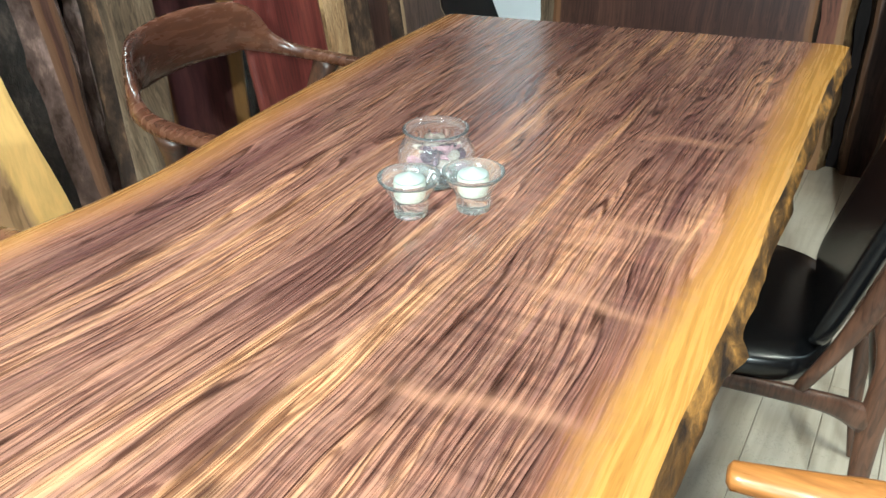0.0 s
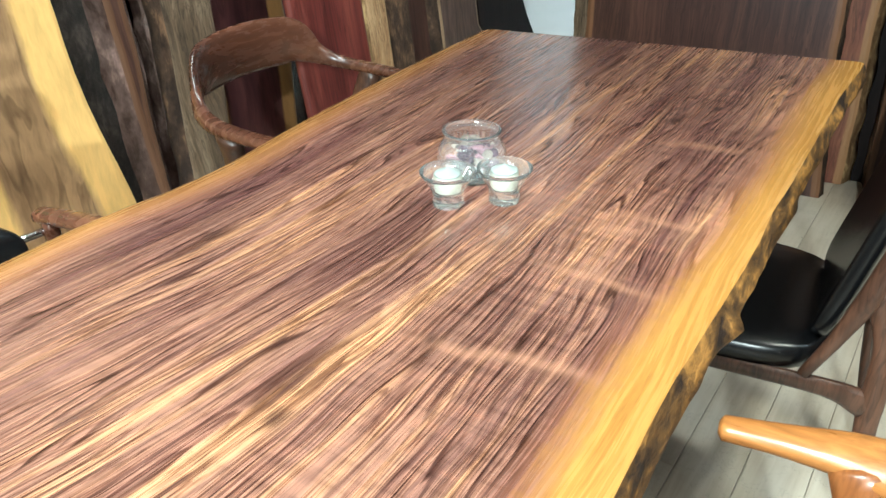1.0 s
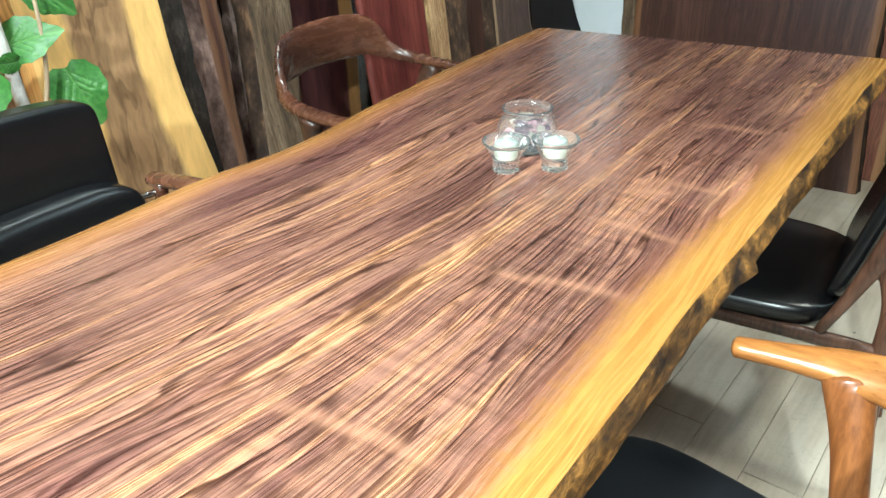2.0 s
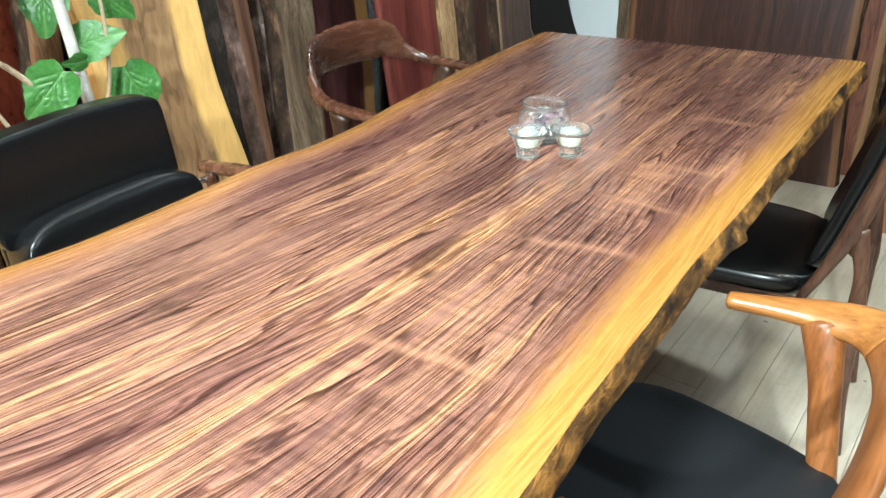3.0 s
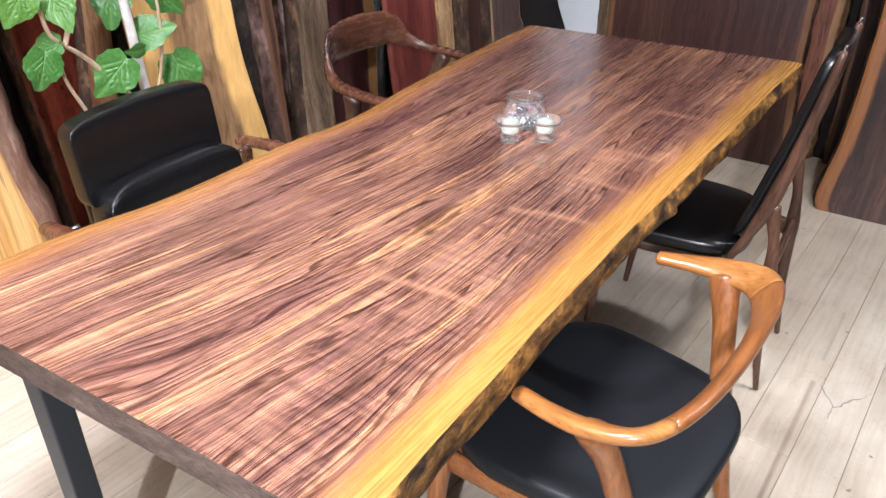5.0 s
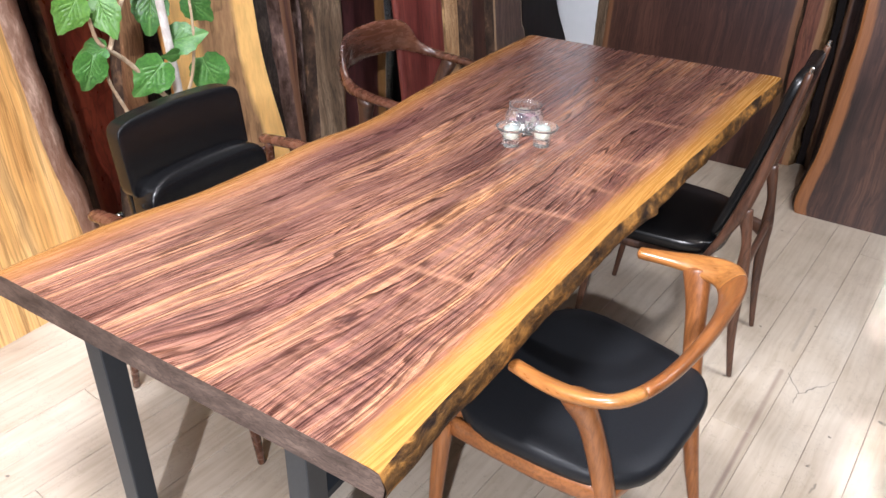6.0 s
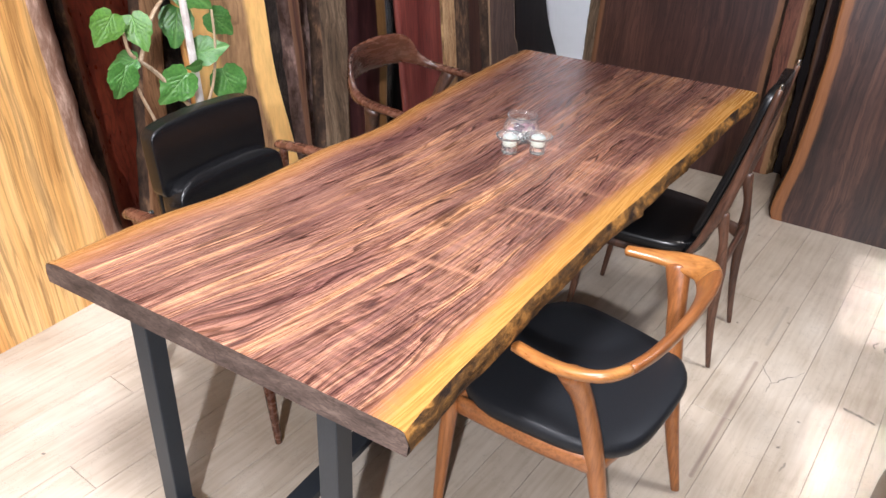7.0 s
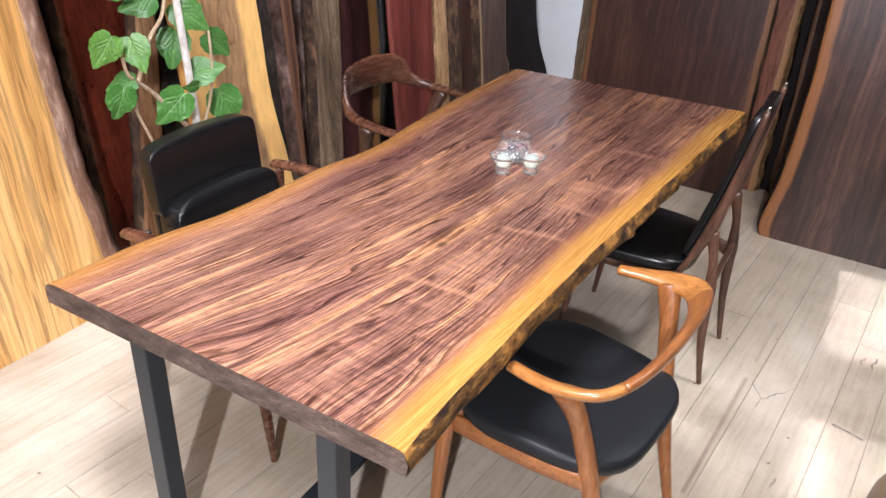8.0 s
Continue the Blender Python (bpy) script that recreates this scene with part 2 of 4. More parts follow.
        col = mixed(nt, grey(f, [((reach[0] + 0.02) / 0.2, 0.40), ((reach[1] + 0.022) / 0.2, 0.0)]), col, (0.40, 0.16, 0.075))
        col = mixed(nt, grey(f, [(reach[0] / 0.2, 1.0), (reach[1] / 0.2, 0.0)]), col, mixed(nt, 0.4, tone, grey(pores, [(0.36, 0.6), (0.55, 1.05)]), "MULTIPLY"))
    nt.links.new(col, b.inputs["Base Color"])
    nt.links.new(maths(nt, "ADD", maths(nt, "MULTIPLY", thin, 0.20), 0.17), b.inputs["Roughness"])
    b.inputs["Specular IOR Level"].default_value = 0.36
    bumped(nt, b, pores, 0.10, 0.0006)
    return m


def plain(name, colour, rough=0.5, metal=0.0, vary=0.12, scale=30.0, bump=0.1):
    m, nt, b = material(name, rough, metal)
    n = noise_of(nt, coords(nt, (1, 1, 1)), scale, 4)
    c = ramp(nt, n, [(0.3, tuple(c * (1 - vary) for c in colour)), (0.7, tuple(min(1, c * (1 + vary)) for c in colour))])
    nt.links.new(c.outputs[0], b.inputs["Base Color"])
    if bump:
        bumped(nt, b, n, bump, 0.001)
    return m


def glass(name, colour=(1, 1, 1), rough=0.0):
    m, nt, b = material(name, rough)
    b.inputs["Base Color"].default_value = (*colour, 1)
    b.inputs["Transmission Weight"].default_value = 0.96
    b.inputs["IOR"].default_value = 1.48
    return m


M_TOP = tabletop_material()
M_BARK_T = bark("table_bark", (0.016, 0.008, 0.005), (0.46, 0.22, 0.05), 0.7, 46, (0.40, 0.60), (1, 0.35, 1))
M_END = wood("walnut_end_grain", (0.045, 0.03, 0.025), (0.10, 0.068, 0.056), (0.19, 0.135, 0.11), 0, None, 0.05, 0.5, 34, 0.35, 0.12)
M_STEEL = plain("black_powder_coat", (0.028, 0.034, 0.042), 0.45, 0.2, 0.1, 200, 0.05)
M_TEAK = wood("teak_frame", (0.23, 0.080, 0.022), (0.29, 0.106, 0.031), (0.36, 0.142, 0.043), 0, None, 0.05, 0.33, 18, 0.1, 0.05, 0.2, True, 0.15)
M_TEAKLEG = wood("teak_leg", (0.23, 0.080, 0.022), (0.29, 0.106, 0.031), (0.36, 0.142, 0.043), 2, None, 0.05, 0.33, 22, 0.06, 0.04, 0.2, True, 0.2)
M_HONEY = wood("honey_teak", (0.32, 0.120, 0.028), (0.40, 0.165, 0.043), (0.48, 0.215, 0.062), 1, None, 0.05, 0.30, 18, 0.08, 0.05, 0.25, True, 0.2)
M_WALNUT = wood("walnut_frame", (0.042, 0.015, 0.009), (0.090, 0.034, 0.019), (0.15, 0.060, 0.032), 0, None, 0.05, 0.27, 9, 0.12, 0.10, 0.3, True, 0.1)
M_DARKWD = wood("dark_walnut_frame", (0.035, 0.016, 0.010), (0.075, 0.034, 0.020), (0.13, 0.06, 0.035), 2, None, 0.05, 0.36, 24, 0.12, 0.08, 0.1)
M_LEATHER = plain("black_leather", (0.004, 0.004, 0.0045), 0.27, 0, 0.15, 220, 0.10)
M_LEATHER.node_tree.nodes["Principled BSDF"].inputs["Specular IOR Level"].default_value = 0.42
M_VINYL = plain("charcoal_seat_leather", (0.011, 0.0122, 0.0145), 0.45, 0, 0.15, 260, 0.08)
M_VINYL.node_tree.nodes["Principled BSDF"].inputs["Specular IOR Level"].default_value = 0.28
M_CHROME = plain("chrome", (0.7, 0.7, 0.7), 0.15, 1.0, 0.02, 10, 0)
M_WALL = plain("white_wall_paint", (0.80, 0.82, 0.84), 0.7, 0, 0.03, 6, 0.05)
M_GLASS = glass("clear_glass", (0.97, 1.0, 0.985))
M_JAR = glass("jar_glass", (0.98, 0.99, 1.0))
M_JAR.node_tree.nodes["Principled BSDF"].inputs["Transmission Weight"].default_value = 0.975
M_CEIL = plain("ceiling_paint", (0.62, 0.62, 0.61), 0.8, 0, 0.03, 6, 0.05)
# brown for the two walls out of view, dark so they bounce less light
M_UNSEEN_WALL = wood("dark_unseen_wall", (0.06, 0.03, 0.018), (0.12, 0.06, 0.035), (0.22, 0.12, 0.07), 2, None, 0.05, 0.6, 6, 0.05)
M_WAX = plain("white_wax", (0.36, 0.40, 0.375), 0.55, 0, 0.03, 60, 0.05)


# ---- mesh helpers ----
def obj(name, bm, mat, parent=None, label="", smooth=True, mats=()):
    me = bpy.data.meshes.new(name)
    bmesh.ops.recalc_face_normals(bm, faces=bm.faces[:])
    bm.to_mesh(me)
    bm.free()
    for mm in (mat, *mats):
        me.materials.append(mm)
    if smooth:
        for p in me.polygons:
            p.use_smooth = True
    ob = new(name, me)
    if parent:
        ob.parent = parent
    if label:
        ob["label"] = label
    return ob


def part(name, bm, mat, parent, label="", smooth=True, mats=()):
    return obj(name, bm, mat, parent, label, smooth, mats)


def thing(name, m, label, category, group="", kind=""):
    ob = new(name)
    ob.matrix_world = m
    return tagged(ob, label, category, group, kind)


def box_bm(x0, x1, y0, y1, z0, z1, bevel=0.0, seg=2):
    bm = bmesh.new()
    bmesh.ops.create_cube(bm, size=1.0, matrix=Matrix.LocRotScale(((x0 + x1) / 2, (y0 + y1) / 2, (z0 + z1) / 2), None, (x1 - x0, y1 - y0, z1 - z0)))
    if bevel:
        bmesh.ops.bevel(bm, geom=bm.edges[:], offset=bevel, segments=seg, profile=0.5, affect="EDGES")
    return bm


def spline(pts, n):
    """Catmull-Rom through rows of numbers, n rows out."""
    p = np.array(pts, float)
    p = np.vstack([2 * p[0] - p[1], p, 2 * p[-1] - p[-2]])
    out = []
    for s in np.linspace(0, len(pts) - 1 - 1e-9, n):
        i, u = int(s), s - int(s)
        a, b, c, d = p[i:i + 4]
        out.append(0.5 * (2 * b + (c - a) * u + (2 * a - 5 * b + 4 * c - d) * u * u + (3 * b - a - 3 * c + d) * u ** 3))
    return np.array(out)


def sweep_bm(rows, n=28, seg=14, up=(0, 0, 1), square=2.6, bm=None):
    """A rounded bar along rows of (x, y, z, half width, half height, and its cant in degrees if any); the ends are rounded."""
    bm = bm or bmesh.new()
    r = spline(rows, n)
    pts, tang = r[:, :3], np.gradient(r[:, :3], axis=0)
    ring_of = []
    cants = np.radians(r[:, 5]) if r.shape[1] > 5 else np.zeros(n)
    ups = Vector(up)

    def ring(c, t, w, h, cant):
        t = Vector(t).normalized()
        side = t.cross(ups)
        side = side.normalized() if side.length > 1e-4 else Vector((1, 0, 0))
        top = side.cross(t).normalized()
        side, top = side * math.cos(cant) + top * math.sin(cant), top * math.cos(cant) - side * math.sin(cant)
        vs = []
        for k in range(seg):
            a = 2 * math.pi * k / seg
            ca, sa = math.cos(a), math.sin(a)
            q = (abs(ca) ** square + abs(sa) ** square) ** (-1 / square)
            vs.append(bm.verts.new(Vector(c) + side * (w * q * ca) + top * (h * q * sa)))
        return vs

    m0 = min(r[0, 3], r[0, 4])
    m1 = min(r[-1, 3], r[-1, 4])
    t0, t1 = Vector(tang[0]).normalized(), Vector(tang[-1]).normalized()
    for f, g in ((0.75, 0.5), (0.3, 0.85)):
        ring_of.append(ring(Vector(pts[0]) - t0 * m0 * f * 0.6, t0, r[0, 3] * g, r[0, 4] * g, cants[0]))
    for i in range(n):
        ring_of.append(ring(pts[i], tang[i], r[i, 3], r[i, 4], cants[i]))
    for f, g in ((0.3, 0.85), (0.75, 0.5)):
        ring_of.append(ring(Vector(pts[-1]) + t1 * m1 * f * 0.6, t1, r[-1, 3] * g, r[-1, 4] * g, cants[-1]))
    for a, b in zip(ring_of, ring_of[1:]):
        for k in range(seg):
            bm.faces.new((a[k], a[(k + 1) % seg], b[(k + 1) % seg], b[k]))
    bm.faces.new(ring_of[0][::-1])
    bm.faces.new(ring_of[-1])
    return bm


def cushion_bm(a, b, c, e1=0.35, e2=0.3, nu=36, nv=20, bend=None):
    """A soft block of half sizes a, b, c; bend(v) moves each corner."""
    bm = bmesh.new()
    sg = lambda w, p: math.copysign(abs(w) ** p, w)
    rings = []
    for j in range(1, nv):
        ph = -math.pi / 2 + math.pi * j / nv
        row = []
        for i in range(nu):
            th = 2 * math.pi * i / nu
            p = Vector((a * sg(math.cos(ph), e1) * sg(math.cos(th), e2), b * sg(math.cos(ph), e1) * sg(math.sin(th), e2), c * sg(math.sin(ph), e1)))
            row.append(bm.verts.new(bend(p) if bend else p))
        rings.append(row)
    for r0, r1 in zip(rings, rings[1:]):
        for i in range(nu):
            bm.faces.new((r0[i], r0[(i + 1) % nu], r1[(i + 1) % nu], r1[i]))
    for row, z in ((rings[0], -c), (rings[-1], c)):
        p = Vector((0, 0, z))
        v = bm.verts.new(bend(p) if bend else p)
        for i in range(nu):
            bm.faces.new((row[i], row[(i + 1) % nu], v))
    return bm


def lathe_bm(profile, seg=32):
    bm = bmesh.new()
    rings = [[bm.verts.new((r * math.cos(2 * math.pi * k / seg), r * math.sin(2 * math.pi * k / seg), z)) for k in range(seg)] for r, z in profile]
    for a, b in zip(rings, rings[1:]):
        for k in range(seg):
            bm.faces.new((a[k], a[(k + 1) % seg], b[(k + 1) % seg], b[k]))
    for r in (rings[0], rings[-1]):
        if (r[0].co.xy).length > 1e-5:
            bm.faces.new(r)
    return bm


def interp(table):
    xs, ys = zip(*table)
    r = spline(table, 80)
    return lambda s: float(np.interp(s, r[:, 0], r[:, 1]))


# ---- the room ----
def panel(name, x0, x1, y0, y1, z0, z1, mat, label, category):
    return tagged(obj(name, box_bm(x0, x1, y0, y1, z0, z1), mat, None, "", False), label, category, "", "structure")


X0, X1, Y0, Y1, H = -1.55, 4.2, -4.2, 4.3, 2.7
panel("wall_west", X0 - 0.1, X0, Y0 - 0.1, Y1 + 0.1, 0, H, M_WALL, "plain white painted side wall behind the slabs", "wall")
panel("wall_north", X0, X1, Y1, Y1 + 0.1, 0, H, M_WALL, "plain white painted end wall behind the slabs", "wall")
# east and south walls are unseen, added dark to hold down the fill light
panel("wall_east", X1, X1 + 0.1, Y0 - 0.1, Y1 + 0.1, 0, H, M_UNSEEN_WALL, "unseen brown wall added to close the room and cut bounced light", "wall")
panel("wall_south", X0, X1, Y0 - 0.1, Y0, 0, H, M_UNSEEN_WALL, "unseen brown wall added to close the room and cut bounced light", "wall")
panel("ceiling", X0 - 0.1, X1 + 0.1, Y0 - 0.1, Y1 + 0.1, H, H + 0.1, M_CEIL, "plain white painted ceiling of the showroom", "ceiling")


def floor_material():
    m, nt, b = material("whitewashed_floorboards", 0.38)
    v = coords(nt, (1, 0.06, 1), 0.03, 3)
    g = noise_of(nt, v, 60, 4)
    geo = nt.nodes.new("ShaderNodeNewGeometry")
    wobble = node(nt, "ShaderNodeTexNoise", Scale=18.0, Detail=3.0)
    nt.links.new(geo.outputs["Position"], wobble.inputs["Vector"])
    bent = nt.nodes.new("ShaderNodeVectorMath")
    bent.operation = "MULTIPLY_ADD"
    nt.links.new(wobble.outputs["Color"], bent.inputs[0])
    bent.inputs[1].default_value = (0.045, 0.045, 0.0)
    nt.links.new(geo.outputs["Position"], bent.inputs[2])
    sep = nt.nodes.new("ShaderNodeSeparateXYZ")
    nt.links.new(bent.outputs[0], sep.inputs[0])
    straight = nt.nodes.new("ShaderNodeSeparateXYZ")
    nt.links.new(geo.outputs["Position"], straight.inputs[0])
    bl = noise_of(nt, geo.outputs["Position"], 3.5, 4)
    k = maths(nt, "ADD", maths(nt, "MULTIPLY", g, 0.4), maths(nt, "MULTIPLY", bl, 0.6))
    c = ramp(nt, k, [(0.3, (0.36, 0.295, 0.22)), (0.5, (0.50, 0.435, 0.35)), (0.68, (0.60, 0.54, 0.455))]).outputs[0]
    oi = nt.nodes.new("ShaderNodeObjectInfo")
    c = mixed(nt, 0.6, c, ramp(nt, oi.outputs["Random"], [(0, (0.88, 0.86, 0.83)), (1, (1, 1, 1))]).outputs[0], "MULTIPLY")

    def scratch(c, x0, y0, x1, y1, half, tone, s, strength):
        """Darkens along the straight mark from (x0, y0) to (x1, y1)."""
        dx, dy = x1 - x0, y1 - y0
        ln = math.hypot(dx, dy)
        ax, ay = maths(nt, "SUBTRACT", s.outputs[0], x0), maths(nt, "SUBTRACT", s.outputs[1], y0)
        along = maths(nt, "ADD", maths(nt, "MULTIPLY", ax, dx / ln), maths(nt, "MULTIPLY", ay, dy / ln))
        over = maths(nt, "SUBTRACT", along, maths(nt, "MINIMUM", maths(nt, "MAXIMUM", along, 0.0), ln))
        across = maths(nt, "SUBTRACT", maths(nt, "MULTIPLY", ax, dy / ln), maths(nt, "MULTIPLY", ay, dx / ln))
        d = maths(nt, "DIVIDE", maths(nt, "SQRT", maths(nt, "ADD", maths(nt, "MULTIPLY", over, over), maths(nt, "MULTIPLY", across, across))), half)
        f = maths(nt, "MULTIPLY", maths(nt, "SUBTRACT", 1.4, d, True), strength)
        return mixed(nt, maths(nt, "MULTIPLY", f, ramp(nt, g, [(0.3, (0.3, 0.3, 0.3)), (0.6, (1, 1, 1))]).outputs[0]), c, tone)

    c = scratch(c, 1.385, 0.95, 1.44, 1.62, 0.007, (0.24, 0.17, 0.14), straight, 0.8)
    c = scratch(c, 1.45, 1.75, 1.475, 2.06, 0.006, (0.28, 0.24, 0.2), straight, 0.6)
    o = 0.0225
    for x0, y0, x1, y1, h in ((1.505, 1.532, 1.463, 1.608, 0.002), (1.463, 1.608, 1.466, 1.66, 0.0012), (1.505, 1.532, 1.555, 1.59, 0.002), (1.555, 1.59, 1.60, 1.66, 0.0012), (1.505, 1.532, 1.50, 1.48, 0.0016), (1.835, 1.95, 1.845, 2.03, 0.004), (1.80, 1.965, 1.805, 2.01, 0.003), (1.745, 1.535, 1.83, 1.51, 0.006), (1.60, 1.12, 1.615, 1.16, 0.003)):
        c = scratch(c, x0 + o, y0 + o, x1 + o, y1 + o, h, (0.06, 0.055, 0.05), sep, 0.9)
    # small dark specks and dents
    vo = node(nt, "ShaderNodeTexVoronoi", Scale=8.5)
    nt.links.new(bent.outputs[0], vo.inputs["Vector"])
    c = mixed(nt, ramp(nt, vo.outputs["Distance"], [(0.035, (0.8, 0.8, 0.8)), (0.06, (0, 0, 0))]).outputs[0], c, (0.10, 0.085, 0.07))
    vein = node(nt, "ShaderNodeTexNoise", Scale=5.0, Detail=6.0, Roughness=0.7)
    nt.links.new(bent.outputs[0], vein.inputs["Vector"])
    c = mixed(nt, ramp(nt, vein.outputs["Fac"], [(0.495, (0, 0, 0)), (0.5, (0.34, 0.34, 0.34)), (0.505, (0, 0, 0))]).outputs[0], c, (0.2, 0.17, 0.15))
    nt.links.new(c, b.inputs["Base Color"])
    nt.links.new(maths(nt, "ADD", maths(nt, "MULTIPLY", bl, 0.25), 0.28), b.inputs["Roughness"])
    bumped(nt, b, g, 0.08, 0.001)
    return m


M_FLOOR = floor_material()
M_GAP = plain("dark_floor_joint", (0.27, 0.23, 0.18), 0.9)
floor = panel("floor", X0 - 0.1, X1 + 0.1, Y0 - 0.1, Y1 + 0.1, -0.1, -0.004, M_GAP, "worn whitewashed plank floor with scratches", "floor")


# ---- slabs of timber ----
def live_mesh(name, length, left, right, thick, rows, rough, seed, bevel=0.004, back_inset=0.01, cols=(0, 0.012, 0.03, 0.06, 0.1, 0.16)):
    """A live-edged slab: local z is its length, x its width, its front face lies at y = 0 and its back at y = thick."""
    verts, faces, mats, edge = [], [], [], []
    n_c = 2 * len(cols)
    for i in range(rows + 1):
        z = length * i / rows
        a, b = left(z), right(z)
        w = b - a
        xs = [a + min(c, w * 0.48) for c in cols] + [b - min(c, w * 0.48) for c in reversed(cols)]

        def rag(k, s):
            return rough * (noise.noise((z * 9.0 + seed, k * 3.7, s)) + 0.6 * noise.noise((z * 31.0, k * 5.1 + seed, s)))
        ring = []
        for x in xs:
            inner = min(x - a, b - x)
            ring.append((x, 0.0 if inner > 0.001 else bevel, z, inner))
        for k, f in enumerate((0.28, 0.62, 1.0)):
            ring.append((b + rag(k, 1.0) - back_inset * f, thick * f, z, 0.0))
        for x in (a + w * 0.7, a + w * 0.3):
            ring.append((x, thick, z, 0.3))
        for k, f in enumerate((1.0, 0.62, 0.28)):
            ring.append((a + rag(k, 2.0) + back_inset * f, thick * f, z, 0.0))
        for x, y, zz, e in ring:
            verts.append((x, y, zz))
            edge.append(e)
    m = len(ring)
    bark_cols = set(range(n_c - 1, n_c + 2)) | set(range(n_c + 4, m))
    for i in range(rows):
        for k in range(m):
            faces.append((i * m + k, i * m + (k + 1) % m, (i + 1) * m + (k + 1) % m, (i + 1) * m + k))
            mats.append(1 if k in bark_cols else 0)
    for base in (0, rows * m):
        faces.append(tuple(base + k for k in (range(m) if base else range(m - 1, -1, -1))))
        mats.append(2)
    me = bpy.data.meshes.new(name)
    me.from_pydata(verts, [], faces)
    me.polygons.foreach_set("material_index", mats)
    me.polygons.foreach_set("use_smooth", [mm == 1 for mm in mats])
    me.attributes.new("edge", "FLOAT", "POINT").data.foreach_set("value", edge)
    bm = bmesh.new()
    bm.from_mesh(me)
    bmesh.ops.recalc_face_normals(bm, faces=bm.faces[:])
    bm.to_mesh(me)
    bm.free()
    return me


def wavy(table, amp, seed):
    f = interp(table)
    return lambda z: f(z) + amp * (noise.noise((z * 2.3, seed, 0.3)) + 0.5 * noise.noise((z * 7.1, seed, 1.7)) + 0.25 * noise.noise((z * 19.0, seed, 2.9)))


def slab(m, left, right, face, edge_mat, label, thick=0.055, length=2.15, amp=0.012, rough=0.008, seed=1.0, flare=0.012):
    me = live_mesh("live_edge_board", length, wavy(left, amp, seed), wavy(right, amp, seed + 5), thick, 60, rough, seed, 0.004, -flare)
    for mm in (face, edge_mat, M_END):
        me.materials.append(mm)
    ob = new("live_edge_board", me)
    ob.matrix_world = m
    return tagged(ob, label, "timber board", "timber boards leaning on the walls")


M_YELLOW = wood("pale_yellow_slab", (0.50, 0.235, 0.065), (0.69, 0.385, 0.13), (0.82, 0.53, 0.23), 2, None, 0.05, 0.45, 16, 0.022, 0.03)
M_TAN = wood("tan_slab", (0.25, 0.14, 0.068), (0.33, 0.195, 0.098), (0.41, 0.25, 0.13), 2, (0.80, 0.49, 0.17), 0.115, 0.45, 8, 0.2, 0.1)
M_RED = wood("red_brown_slab", (0.050, 0.009, 0.005), (0.105, 0.019, 0.010), (0.18, 0.038, 0.018), 2, (0.12, 0.03, 0.014), 0.02, 0.30, 10, 0.3, 0.15, 0.25)
M_PADAUK = wood("padauk_slab", (0.085, 0.016, 0.014), (0.15, 0.032, 0.026), (0.20, 0.050, 0.036), 2, None, 0.03, 0.38, 26, 0.04, 0.05, 0.15)
M_DKBROWN = wood("dark_brown_slab", (0.022, 0.010, 0.008), (0.048, 0.022, 0.017), (0.09, 0.045, 0.033), 2, (0.12, 0.060, 0.034), 0.02, 0.40, 20, 0.05, 0.08)
M_PURPLE = wood("purple_brown_slab", (0.022, 0.008, 0.009), (0.055, 0.020, 0.020), (0.11, 0.045, 0.036), 2, (0.36, 0.185, 0.065), 0.075, 0.34, 12, 0.08, 0.16, 0.15)
M_GREYBR = wood("grey_brown_slab", (0.050, 0.030, 0.024), (0.095, 0.058, 0.046), (0.16, 0.105, 0.08), 2, (0.30, 0.20, 0.12), 0.014, 0.5, 14, 0.10, 0.14)
M_LIGHTBR = wood("light_brown_slab", (0.16, 0.075, 0.035), (0.28, 0.145, 0.07), (0.42, 0.25, 0.13), 2, None, 0.03, 0.5, 22, 0.06, 0.1)
M_REDBR = wood("reddish_slab", (0.10, 0.032, 0.020), (0.17, 0.060, 0.036), (0.26, 0.11, 0.06), 2, (0.34, 0.18, 0.085), 0.03, 0.45, 20, 0.06, 0.1)
M_WALSLAB = wood("walnut_slab", (0.022, 0.008, 0.007), (0.046, 0.018, 0.014), (0.088, 0.038, 0.027), 2, (0.17, 0.080, 0.038), 0.03, 0.34, 24, 0.03, 0.07, 0.1)
M_RWAL = wood("walnut_slab_orange_edge", (0.013, 0.006, 0.005), (0.048, 0.021, 0.015), (0.125, 0.058, 0.038), 2, (0.25, 0.100, 0.034), 0.050, 0.32, 24, 0.03, 0.08, 0.15)
M_GREYW = wood("grey_weathered_slab", (0.045, 0.029, 0.017), (0.13, 0.088, 0.054), (0.26, 0.19, 0.125), 2, None, 0.03, 0.7, 34, 0.07, 0.12)
M_CRACKED = wood("cracked_tan_slab", (0.12, 0.06, 0.028), (0.32, 0.18, 0.085), (0.52, 0.34, 0.18), 2, None, 0.03, 0.7, 40, 0.08, 0.14)
# near-black timber; also colours the added backings that stand in for gap shade
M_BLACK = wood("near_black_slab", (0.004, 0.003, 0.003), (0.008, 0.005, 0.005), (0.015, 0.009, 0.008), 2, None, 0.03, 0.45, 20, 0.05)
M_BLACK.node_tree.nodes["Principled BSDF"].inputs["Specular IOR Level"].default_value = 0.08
M_BARKD = bark("dark_bark", (0.006, 0.004, 0.003), (0.055, 0.040, 0.032), 0.6, 60)
M_BARKR = bark("reddish_bark", (0.030, 0.011, 0.006), (0.11, 0.042, 0.024), 0.7, 40)
M_BARKG = bark("silvery_bark", (0.032, 0.018, 0.014), (0.24, 0.16, 0.135), 0.18, 20, (0.42, 0.64))
